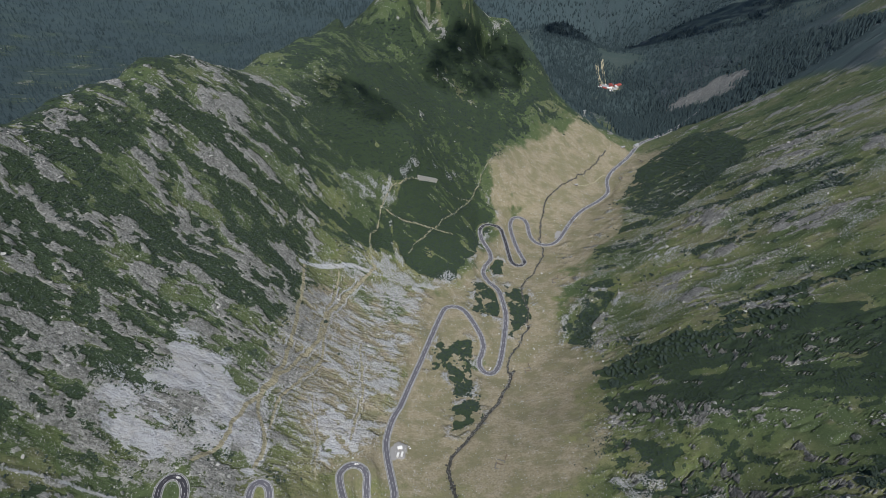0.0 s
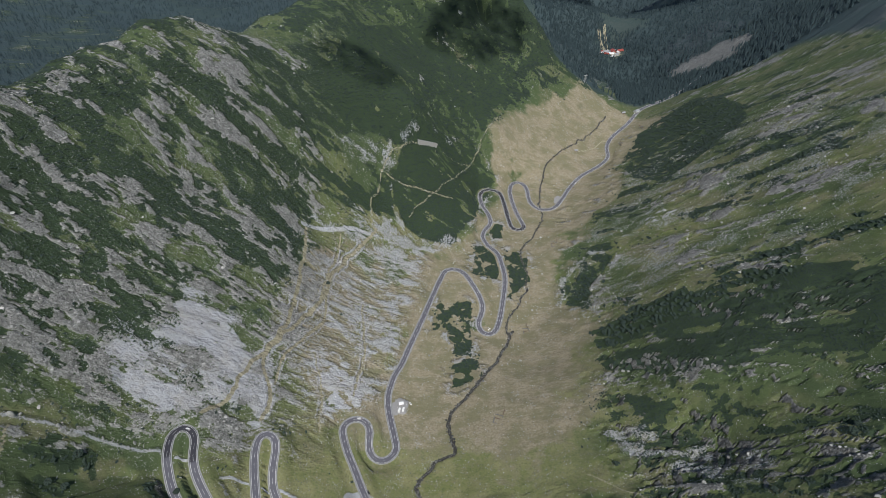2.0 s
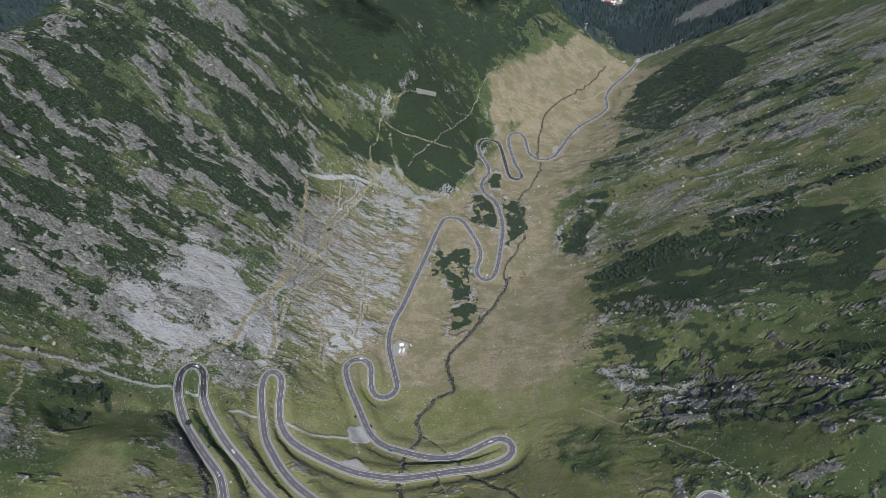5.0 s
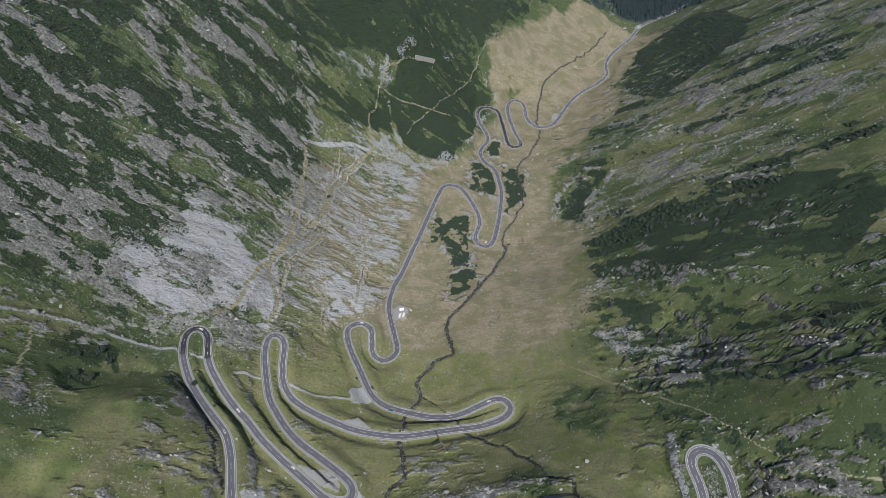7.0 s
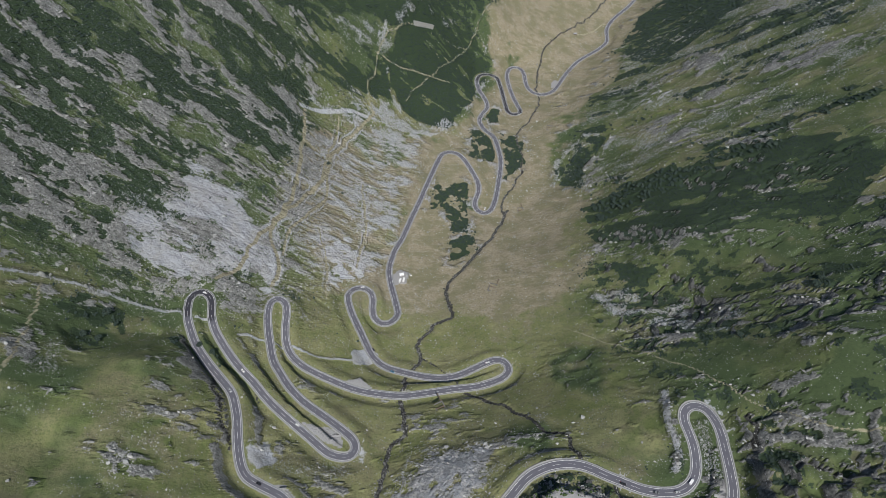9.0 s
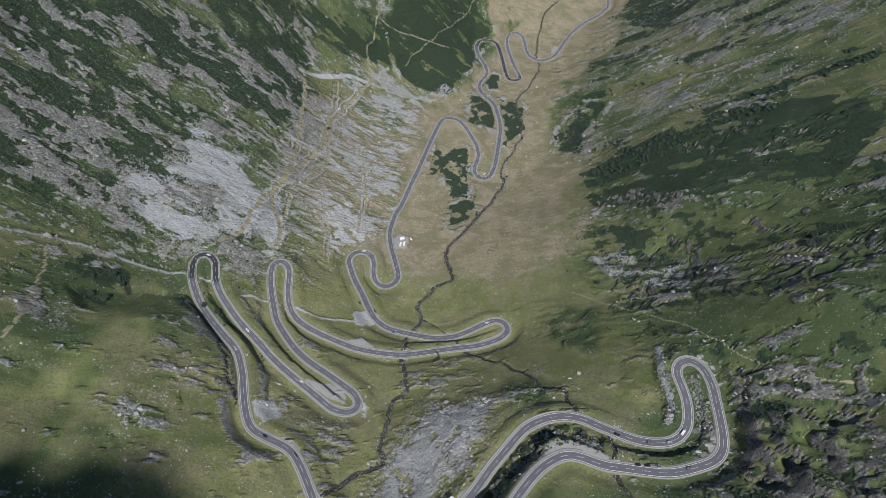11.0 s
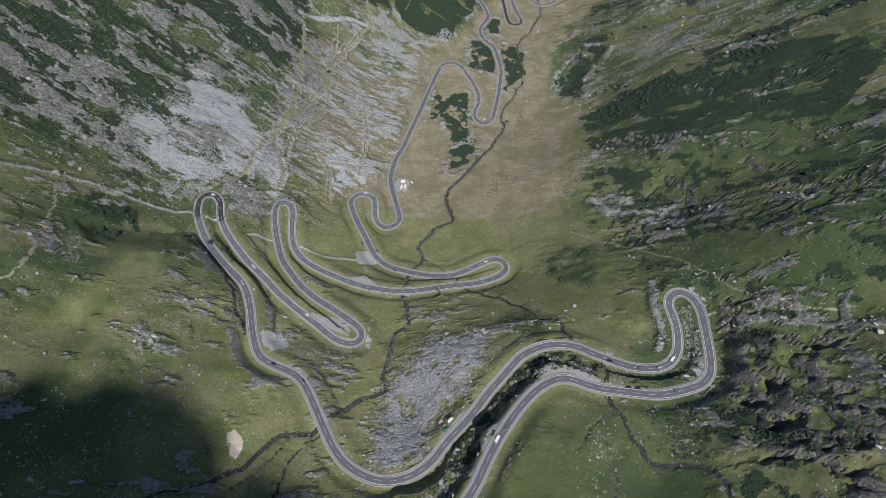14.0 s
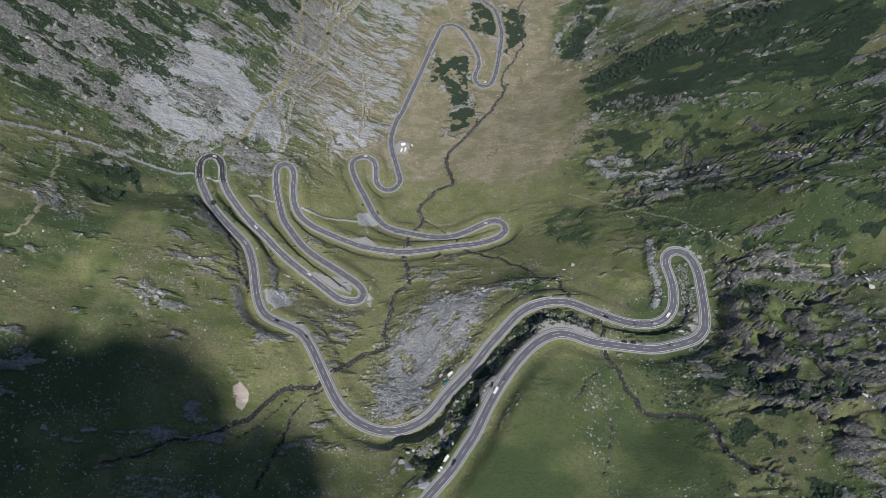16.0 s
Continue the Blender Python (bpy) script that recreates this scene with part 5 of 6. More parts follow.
tagged(strewn("rib_block", x, y, rng.gamma(1.5, 0.24, len(x)) + 0.2, stone_material, rng, flat=0.32, rough=0.5, long=0.8), "grey slabs along the ribs of the rock face", "crag", kind="stuff")
x, y = scattered(rng, 14000, (200, 400), (650, 1150), np.clip(east_rock ** 2, 0, 1) * 0.8 * (1 - pine))
tagged(strewn("rib_block", x, y, rng.gamma(1.5, 0.36, len(x)) + 0.3, crag_material, rng, flat=0.5, rough=0.5, long=0.8, heading=-0.44), "grey outcrops along the opposite flank", "crag", kind="stuff")

x, y = scattered(rng, 5000, (-15, -15), (135, 125), 0.5 * ramp(area["ravine"], -3, 5) * ramp(road_far, 7, 9))
tagged(strewn("ravine_block", x, y, rng.gamma(1.8, 0.3, len(x)) + 0.25, crag_material, rng, flat=0.6, rough=0.5), "dark broken blocks lining the ravine", "crag", kind="stuff")

# small slabs on the polished rock, on the ledges and among the talus
x, y = scattered(rng, 14000, (-80, -5), (60, 175), np.clip(slab * 0.5 + 0.25 * ramp(slab_in, -22, -2) * ramp(fbm(gx, gy, 8, 4, 85), -0.1, 0.4), 0, 1) * clear)
tagged(strewn("slab_block", x, y, rng.gamma(1.3, 0.2, len(x)) + 0.15, material("slab_rock", island_look([(0.28, 0.28, 0.28), (0.38, 0.38, 0.375), (0.48, 0.48, 0.47)], contrast=0.5)), rng, flat=0.5, rough=0.5, long=0.4), "broken grey slabs of the polished rock bank", "crag", kind="stuff")
x, y = scattered(rng, 60000, (-370, -100), (400, 430), np.clip(0.9 * ledge + 0.5 * knoll_rock ** 2 + 0.55 * stony ** 1.5 + 0.8 * pale_ledge, 0, 1) * clear * (1 - 0.8 * crag) * (1 - 0.9 * plain) * (1 - scree) * (1 - pine))
tagged(strewn("ledge_block", x, y, rng.gamma(1.6, 0.2, len(x)) + 0.18, stone_material, rng, flat=0.55, rough=0.5, long=0.5, heading=-0.3), "weathered blocks along the ledges and talus", "crag", kind="stuff")

# alder scrub and broken rock in the ravine
alder_material = material("alder_leaves", island_look([(0.050, 0.078, 0.030), (0.066, 0.100, 0.038), (0.085, 0.120, 0.045)], scale=1.5))
gorge = ramp(within(AREAS["ravine"], gx, gy) + 0.5 * wobble, -3, 3) * ramp(road_far, 6.5, 9)
x, y = scattered(rng, 4200, (-45, -35), (135, 125), gorge * ramp(fbm(gx, gy, 15, 4, 195), -0.25, 0.1))
tagged(strewn("alder_scrub", x, y, rng.uniform(0.5, 1.3, len(x)), alder_material, rng, flat=0.7, rough=0.4), "green alder scrub clinging to the ravine's sides", "scrub", kind="stuff")
x, y = scattered(rng, 5000, (-45, -35), (135, 125), gorge * ramp(fbm(gx, gy, 11, 4, 197), 0.05, 0.4))
tagged(strewn("ravine_block", x, y, rng.gamma(1.6, 0.3, len(x)) + 0.2, stone_material, rng, flat=0.6, rough=0.5), "grey broken rock in the ravine", "crag", kind="stuff")

# dwarf pine
for low, top, count, size in (((-470, -140), (-60, 480), 16000, 1.5), ((-470, 480), (130, 900), 36000, 1.6), ((130, -140), (470, 480), 40000, 1.05), ((-60, -140), (130, 480), 16000, 0.9), ((-330, 900), (260, 1800), 42000, 2.3), ((130, 480), (640, 1320), 20000, 2.6)):
    x, y = scattered(rng, count, low, top, np.maximum(pine, 0.85 * area_face) * (1 - 0.8 * face_gap) if low == (-330, 900) else pine)
    tagged(strewn("dwarf_pine", x, y, rng.uniform(0.6, 1.3, len(x)) * size, pine_material, rng, flat=0.36 if low == (-330, 900) else 0.24, rough=0.34, top_only=True, sink=0.4, subdivisions=0 if low == (-330, 900) else 1), "dense dark green dwarf pine thicket", "scrub", kind="stuff")


def conifers(name, x, y, tall, mat, rng):
    """Slender spruces with ragged tiers, joined into one wood."""
    sides, tiers = 6, 3
    n = len(x)
    base = height(x, y)
    verts, faces, count = [], [], 0
    for k in range(tiers):
        a = np.arange(sides) * 6.283 / sides
        r = (0.19 - 0.045 * k) * tall[:, None] * rng.uniform(0.65, 1.2, (n, sides))
        turn = a[None] + rng.uniform(0, 6.283, (n, 1))
        low = base[:, None] + tall[:, None] * (0.08 + 0.26 * k) + rng.uniform(-0.04, 0.04, (n, sides)) * tall[:, None]
        ring = np.stack([x[:, None] + r * np.cos(turn), y[:, None] + r * np.sin(turn), low], -1)
        tip = np.stack([x, y, base + tall * (0.5 + 0.26 * k if k < 2 else 1.0)], -1)[:, None]
        v = np.concatenate([ring, tip], 1)
        i = np.arange(sides)
        f = np.stack([i, (i + 1) % sides, np.full(sides, sides)], 1)
        verts.append(v.reshape(-1, 3))
        faces.append((f[None] + (np.arange(n) * (sides + 1))[:, None, None]).reshape(-1, 3) + count)
        count += n * (sides + 1)
    return new(name, mesh_of(name, np.concatenate(verts), np.concatenate(faces), mat))


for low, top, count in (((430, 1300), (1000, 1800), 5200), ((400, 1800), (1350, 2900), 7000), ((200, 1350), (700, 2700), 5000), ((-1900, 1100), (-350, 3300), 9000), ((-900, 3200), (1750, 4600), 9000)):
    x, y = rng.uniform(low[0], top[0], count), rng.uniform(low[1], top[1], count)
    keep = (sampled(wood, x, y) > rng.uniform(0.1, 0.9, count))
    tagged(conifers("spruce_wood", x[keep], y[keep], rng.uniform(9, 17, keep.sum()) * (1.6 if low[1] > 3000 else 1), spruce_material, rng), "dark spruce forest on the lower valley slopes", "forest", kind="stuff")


# ---- clouds high above, out of sight, whose shade lies on the land ----
cloud_material = material("cloud_vapour", plain_look((0.85, 0.85, 0.86), 1.0, (0.75, 0.76, 0.78), 0.02))


def cloud(shade, ground_z, level, rng, step, thick=1.0):
    """A flat-based cumulus that covers, along the sun's rays, an outline on the ground."""
    reach = (level - ground_z) / to_sun.z
    shift = np.array([to_sun.x, to_sun.y]) * reach
    p = np.array(shade, float)
    low, top = p.min(0), p.max(0)
    px, py = (v.ravel() for v in np.meshgrid(np.arange(low[0], top[0], step), np.arange(low[1], top[1], step)))
    px, py = px + rng.uniform(-0.4, 0.4, len(px)) * step, py + rng.uniform(-0.4, 0.4, len(py)) * step
    deep = within(shade, px, py, 400)
    keep = deep > -0.1 * step
    px, py, deep = px[keep] + shift[0], py[keep] + shift[1], deep[keep]
    size = step * thick * rng.uniform(0.75, 1.1, len(px))
    swell = np.clip(deep, 0, 120) * 0.5
    ob = strewn("cloud", px, py, size, cloud_material, rng, flat=0.7, rough=0.12, subdivisions=2, smooth=True, base=level + swell)
    return tagged(ob, "unseen billowing white cumulus cloud that shades part of the valley", "cloud", kind="structure")


# unseen, added where a south-western ridge's jagged shadow falls on the slope
cloud([(-430, 84), (-309, 76), (-284, 76), (-264, 62), (-245, 72), (-225, 70), (-205, 66), (-190, 52), (-172, 20), (-166, -2), (-132, -4), (-105, -16), (-80, -34), (-75, -80), (-430, -100)], 370, 2300, rng, 16)
cloud([(-31, 1288), (5, 1376), (60, 1425), (110, 1430), (173, 1420), (204, 1363), (183, 1278), (120, 1215), (65, 1187), (-6, 1171), (-52, 1190)], 330, 2600, rng, 17, 0.5)
cloud([(-223, 912), (-183, 985), (-119, 975), (-60, 935), (-90, 885), (-163, 885)], 400, 2600, rng, 15, 0.44)
cloud([(430, 2640), (520, 2580), (640, 2600), (740, 2600), (900, 2560), (1010, 2440), (1150, 2430), (1330, 2560), (1420, 2900), (1100, 3000), (740, 2870), (540, 2870), (440, 2830)], -60, 2600, rng, 24, 0.6)


# ---- vehicles ----
glass_material = material("dark_car_glass", plain_look((0.03, 0.035, 0.04), 0.12, (0.02, 0.02, 0.025), 2.0))
tyre_material = material("black_tyre_rubber", plain_look((0.03, 0.03, 0.03), 0.85, (0.02, 0.02, 0.02), 6.0))
rim_material = material("alloy_rim", plain_look((0.5, 0.5, 0.52), 0.35, (0.4, 0.4, 0.42), 6.0, metal=0.9))
lamp_material = material("headlight_glass", plain_look((0.75, 0.76, 0.78), 0.15, (0.6, 0.6, 0.62), 6.0))
tail_material = material("red_tail_light", plain_look((0.4, 0.02, 0.02), 0.25, (0.3, 0.01, 0.01), 6.0))
PAINTS = {"white": (0.80, 0.80, 0.79), "black": (0.025, 0.025, 0.03), "grey": (0.16, 0.17, 0.18), "silver": (0.45, 0.46, 0.47), "blue": (0.03, 0.16, 0.28), "teal": (0.04, 0.25, 0.30)}


def vehicle(kind, tint):
    """A parked car, van or camper at the origin, nose to +x, on its wheels."""
    long, wide, tall, hip = {"car": (4.35, 1.82, 1.48, 0.92), "van": (5.3, 2.0, 2.15, 1.15), "camper": (6.6, 2.25, 2.85, 1.25)}[kind]
    paint = material(tint + "_car_paint", lambda tree, bsdf: (plain_look(PAINTS[tint], 0.3, tuple(v * 0.9 for v in PAINTS[tint]), 3.0)(tree, bsdf)))
    ob = new(kind if kind != "camper" else "camper_van")
    bm = bmesh.new()
    made = box(bm, (long, wide, hip - 0.28), (0, 0, 0.28 + (hip - 0.28) / 2))
    for v in bm.verts:
        if v.co.z > hip - 0.05 and v.co.x > 0:
            v.co.z -= 0.16
        v.co.y *= 0.96 if v.co.z < 0.4 else 1.0
    bmesh.ops.bevel(bm, geom=list(bm.edges), offset=0.12, segments=2, affect="EDGES")
    body = part("body", bm, paint, ob, smooth=True)
    bm = bmesh.new()
    front, rear = {"car": (0.75, -1.95), "van": (1.7, -2.55), "camper": (2.2, -3.2)}[kind]
    box(bm, (front - rear, wide * 0.94, tall - hip - 0.06), ((front + rear) / 2, 0, hip + (tall - hip - 0.06) / 2 - 0.05))
    for v in bm.verts:
        if v.co.z > hip + 0.2:
            v.co.y *= 0.84 if kind == "car" else 0.95
            v.co.x += -0.55 if v.co.x > 0 else (0.35 if kind == "car" else 0.05)
    bmesh.ops.bevel(bm, geom=list(bm.edges), offset=0.05, segments=1, affect="EDGES")
    part("window_band" if kind == "car" else "cabin", bm, glass_material if kind == "car" else paint, ob, "tinted side windows" if kind == "car" else "")
    bm = bmesh.new()
    shrink = 0.80 if kind == "car" else 0.92
    box(bm, ((front - rear) * (0.62 if kind == "car" else 0.96), wide * shrink, 0.06), ((front + rear) / 2 - 0.08, 0, tall - 0.06), 0.02)
    part("roof", bm, paint, ob)
    if kind != "car":
        bm = bmesh.new()
        box(bm, (0.08, wide * 0.8, (tall - hip) * 0.45), (front - 0.25, 0, hip + (tall - hip) * 0.42), 0.02)
        part("windscreen", bm, glass_material, ob, "dark sloping windscreen")
    for sx in (1, -1):
        for sy in (1, -1):
            bm = bmesh.new()
            m = Matrix.Translation((sx * long * 0.31, sy * (wide / 2 - 0.1), 0.33)) @ Matrix.Rotation(radians(90), 4, "X")
            bmesh.ops.create_cone(bm, cap_ends=True, segments=12, radius1=0.33, radius2=0.33, depth=0.22, matrix=m)
            tyre = part("wheel", bm, tyre_material, ob, "black tyre")
            bm = bmesh.new()
            bmesh.ops.create_cone(bm, cap_ends=True, segments=10, radius1=0.2, radius2=0.2, depth=0.03, matrix=Matrix.Translation((sx * long * 0.31, sy * (wide / 2 + 0.02), 0.33)) @ Matrix.Rotation(radians(90), 4, "X"))
            part("rim", bm, rim_material, tyre, "alloy rim")
    for sy in (1, -1):
        bm = bmesh.new()
        box(bm, (0.1, 0.34, 0.14), (long / 2 - 0.03, sy * wide * 0.36, hip - 0.30), 0.02)
        part("headlight", bm, lamp_material, ob, "clear headlight")
        bm = bmesh.new()
        box(bm, (0.08, 0.3, 0.16), (-long / 2 + 0.02, sy * wide * 0.37, hip - 0.18), 0.02)
        part("tail_light", bm, tail_material, ob, "red tail light")
    return ob


TRAFFIC = [
    ("van", "white", 8, 59, 0), ("car", "teal", 4, 51, 0), ("van", "white", 40.5, 33.5, 0), ("car", "black", 38, 38, 20), ("car", "grey", 48, 42, 0),
    ("car", "black", 137, 103, 0), ("car", "grey", 160, 96, 0), ("car", "silver", 175, 96, 0), ("van", "white", 187, 103, 0),
    ("car", "black", 143, 74.5, 0), ("car", "black", 150, 74, 0), ("car", "grey", 157.5, 74, 0), ("car", "grey", 180, 72.5, 180),
    ("car", "white", -126, 174, 0), ("car", "white", -184, 225.5, 180), ("car", "black", -141.5, 112, 180), ("car", "black", -113.5, 96, 0),
    ("car", "white", 0, -22, 0), ("van", "white", 4, -15, 0), ("car", "black", 9, -18, 0), ("car", "black", -72, 288, 0),
    ("car", "white", -92, 380, 0), ("car", "grey", -80, 374, 180), ("car", "silver", -184.5, 196, 0), ("car", "blue", -50, 259, 0), ("car", "white", 50, 264.7, 0),
    ("car", "white", -239, 311, 0), ("car", "silver", 92, 700, 0), ("car", "white", 66, 562, 0), ("car", "grey", 140, 823, 180), ("car", "white", 262, 985, 0),
    ("camper", "white", -49, 400.5, 75), ("camper", "white", -44.5, 401.5, 80), ("car", "white", -37, 414, 30),
]
SAID = {"white": "white", "black": "black", "grey": "dark grey", "silver": "silver", "blue": "dark blue", "teal": "teal blue"}
models = {}
for kind, tint, x, y, turn in TRAFFIC:
    d, i = nearest(road_line, np.array([float(x)]), np.array([float(y)]))
    heading = math.degrees(math.atan2(along[i[0], 1], along[i[0], 0])) + turn if kind != "camper" else turn
    z = road_height[i[0]] + 0.005 if d[0] < 3.6 else float(height(x, y)) + 0.01
    m = pose(x, y, z, 0, 0, heading)
    if (kind, tint) in models:
        copy_thing(models[kind, tint], m)
    else:
        ob = models[kind, tint] = vehicle(kind, tint)
        ob.matrix_basis = m
        what = {"car": "car with dark windows on the mountain road", "van": "tall delivery van with a sloping windscreen", "camper": "camper van parked on the grass beside the road"}[kind]
        tagged(ob, SAID[tint] + " " + what, {"camper": "camper van"}.get(kind, kind), {"camper": "campers by the road"}.get(kind, "vehicles on the road"))


# ---- buildings ----
plaster_material = material("pale_plaster", plain_look((0.66, 0.64, 0.60), 0.9, (0.5, 0.49, 0.46), 0.4))
timber_material = material("weathered_timber", plain_look((0.17, 0.12, 0.085), 0.85, (0.10, 0.075, 0.055), 1.2, 0.3))
red_roof_material = material("red_sheet_roof", plain_look((0.34, 0.07, 0.05), 0.6, (0.24, 0.05, 0.04), 0.5))
grey_roof_material = material("grey_sheet_roof", plain_look((0.34, 0.35, 0.37), 0.55, (0.24, 0.25, 0.26), 0.5))
white_roof_material = material("white_tarpaulin", plain_look((0.80, 0.80, 0.80), 0.7, (0.70, 0.70, 0.70), 0.7))


def house(name, long, wide, wall, rise, wall_mat, roof_mat, at, turn, label, category, storeys=1, group=""):
    """A gabled building with overhanging roof, door and windows, on a footing cut into the slope."""
    ob = new(name)
    bm = bmesh.new()
    box(bm, (long, wide, wall + 3), (0, 0, wall / 2 - 1.5), 0.03)
    top = [bm.verts.new((sx * long / 2, 0, wall + rise)) for sx in (1, -1)]
    for k, sx in enumerate((1, -1)):
        a, b = bm.verts.new((sx * long / 2, wide / 2 - 0.05, wall)), bm.verts.new((sx * long / 2, -wide / 2 + 0.05, wall))
        bm.faces.new((a, top[k], b) if sx < 0 else (b, top[k], a))
    walls = part("wall", bm, wall_mat, ob)
    slope = math.hypot(wide / 2 + 0.5, rise * (1 + 1.0 / wide))
    for sy in (1, -1):
        bm = bmesh.new()
        tilt = math.atan2(rise, wide / 2)
        m = Matrix.Translation((0, sy * (wide / 4 + 0.12), wall + rise / 2 + 0.12)) @ Matrix.Rotation(-sy * tilt, 4, "X") @ Matrix.Diagonal((long + 1.0, slope + 0.25, 0.16, 1))
        bmesh.ops.create_cube(bm, size=1.0, matrix=m)
        part("roof", bm, roof_mat, ob)
    bm = bmesh.new()
    box(bm, (0.9, 0.1, 2.0), (-long * 0.1, -wide / 2 - 0.03, 1.0), 0.02)
    part("door", bm, timber_material, ob, "dark timber door")
    for level in range(storeys):
        for k in range(max(2, int(long // 3.2))):
            for sy in (1, -1):
                wx = -long / 2 + long * (k + 0.5) / max(2, int(long // 3.2))
                if sy < 0 and level == 0 and abs(wx + long * 0.1) < 1.1:
                    continue
                bm = bmesh.new()
                box(bm, (1.1, 0.08, 1.1), (wx, sy * (wide / 2 + 0.03), 1.6 + 2.7 * level), 0.02)
                part("window", bm, glass_material, ob, "dark window pane")
    ob.matrix_basis = pose(at[0], at[1], float(height(*at)), 0, 0, turn)
    return tagged(ob, label, category, group)


house("hut", 4.6, 3.4, 2.2, 1.0, plaster_material, white_roof_material, (-47.5, 410), 10, "small roadside hut under a white tarpaulin roof", "hut")
house("barn", 9.0, 5.0, 2.4, 1.8, timber_material, grey_roof_material, (428, 1297), 20, "low timber barn at the valley's edge", "barn")
house("roadhouse", 14.0, 8.0, 4.0, 2.6, plaster_material, grey_roof_material, (466, 1318), 40, "pale roadhouse with a grey metal roof", "house", 1)
house("shepherd_hut", 6.0, 4.0, 2.0, 1.2, timber_material, grey_roof_material, (281, 1101), 10, "weathered shepherd's hut on the dry meadow", "hut")
village_rng = random.Random(5)
for k, (x, y) in enumerate([(560, 2010), (578, 2020), (596, 2012), (566, 2040), (590, 2046), (608, 2040), (556, 2066), (578, 2072), (600, 2070), (618, 2066), (566, 2098), (588, 2104), (610, 2100), (580, 2132), (600, 2136), (572, 1975)]):
    big = k in (4, 7, 9)
    roof, said = [(red_roof_material, "red"), (grey_roof_material, "grey"), (white_roof_material, "white")][(k * 2 + k // 3) % 3]
    wall_mat, stuff = (plaster_material, "plastered") if k % 3 else (timber_material, "timber")
    house("chalet", 27 if big else village_rng.uniform(11, 17), 15 if big else village_rng.uniform(8, 10), 6.5 if big else 4.2, 4.0 if big else 3.0, wall_mat, roof, (x, y), village_rng.uniform(0, 180), ("large " if big else "") + stuff + " chalet with a " + said + " pitched roof in the far hamlet", "chalet", 2 if big else 1, "chalets of the hamlet")


def ruin(at, turn):
    """Low broken walls of a sheepfold with the earth bare inside."""
    ob = new("sheepfold_ruin")
    r = random.Random(3)
    for k, (cx, cy, lx, ly) in enumerate([(0, 6, 9, 0.9), (0, -6, 9, 0.9), (4.2, 0, 0.9, 12), (-4.2, -2, 0.9, 8), (0, 1, 8, 0.8), (3.6, 11, 0.8, 9)]):
        bm = bmesh.new()
        n = max(4, int(max(lx, ly) / 1.1))
        for j in range(n):
            u = (j + 0.5) / n - 0.5
            box(bm, (max(0.9, lx / n * 1.1) if lx > ly else lx, max(0.9, ly / n * 1.1) if ly > lx else ly, r.uniform(0.6, 1.5)), (cx + (u * lx if lx > ly else 0), cy + (u * ly if ly > lx else 0), 0.3), 0.06, r.uniform(-0.1, 0.1))
        part("wall", bm, timber_material if k in (4, 5) else masonry_material, ob)
    ob.matrix_basis = pose(at[0], at[1], float(height(*at)), 0, 0, turn)
    return tagged(ob, "ruined brown sheepfold walls on the dry meadow", "ruin")


ruin((118, 560), 8)
ruin((1, 201), 25)
ruin((64, 386), -20)
ruin((253, 967), 30)
ruin((387, 1136), 15)
ruin((186, 765), -10)
ruin((449, 1203), 40)


def barrier(at, turn):
    """A long concrete avalanche wall on buttresses."""
    ob = new("avalanche_wall")
    bm = bmesh.new()
    box(bm, (46, 5.0, 8.0), (0, 0, 0.6), 0.2)
    part("wall", bm, concrete_material, ob)
    bm = bmesh.new()
    box(bm, (46.6, 5.6, 0.5), (0, 0, 4.8), 0.1)
    part("coping", bm, concrete_material, ob)
    for k in range(6):
        bm = bmesh.new()
        box(bm, (0.8, 2.2, 7.0), (-20 + 8 * k, 3.3, -0.6), 0.1)
        part("buttress", bm, concrete_material, ob)
    dx, dy = 20 * math.cos(radians(turn)), 20 * math.sin(radians(turn))
    low, top = float(height(at[0] + dx, at[1] + dy)), float(height(at[0] - dx, at[1] - dy))
    ob.matrix_basis = pose(at[0], at[1], (low + top) / 2 - 1.0, 0, math.degrees(math.atan2(top - low, 40)), turn)
    return tagged(ob, "long pale concrete avalanche wall across the scrub slope", "wall")


barrier((-28, 890), 41)


def culvert(at, turn, span):
    """A concrete culvert: two wing walls, a headwall and a lintel round a black panel."""
    ob = new("culvert")
    for name, size, place in (("headwall", (span + 2.4, 0.5, 1.0), (0, 0, 0.1)), ("wing_wall", (0.5, 2.4, 2.4), (span / 2 + 0.4, -1.2, -0.9)), ("wing_wall", (0.5, 2.4, 2.4), (-span / 2 - 0.4, -1.2, -0.9)), ("floor_slab", (span, 2.6, 0.3), (0, -1.0, -2.1))):
        bm = bmesh.new()
        box(bm, size, place, 0.05)
        part(name, bm, concrete_material, ob)
    # black panel put in for the shade inside the pipe
    bm = bmesh.new()
    box(bm, (span, 0.3, 1.7), (0, -0.02, -1.1), 0.02)
    part("dark_mouth_panel", bm, tyre_material, ob, "black panel standing for the pipe's dark mouth")
    ob.matrix_basis = pose(*at, 0, 0, turn)
    return tagged(ob, "concrete culvert carrying a brook under the road", "culvert", "culverts")


for x, y in ((-36, 226), (10, 252), (128, 72), (133, 101), (-88, 66), (183, 884)):
    d, i = nearest(road_line, np.array([float(x)]), np.array([float(y)]))
    i = i[0]
    for side in (1, -1):
        spot = road_line[i] + across[i] * side * 4.9
        culvert((spot[0], spot[1], road_height[i] - 0.1), math.degrees(math.atan2(along[i, 1], along[i, 0])) + (180 if side > 0 else 0), 2.2)


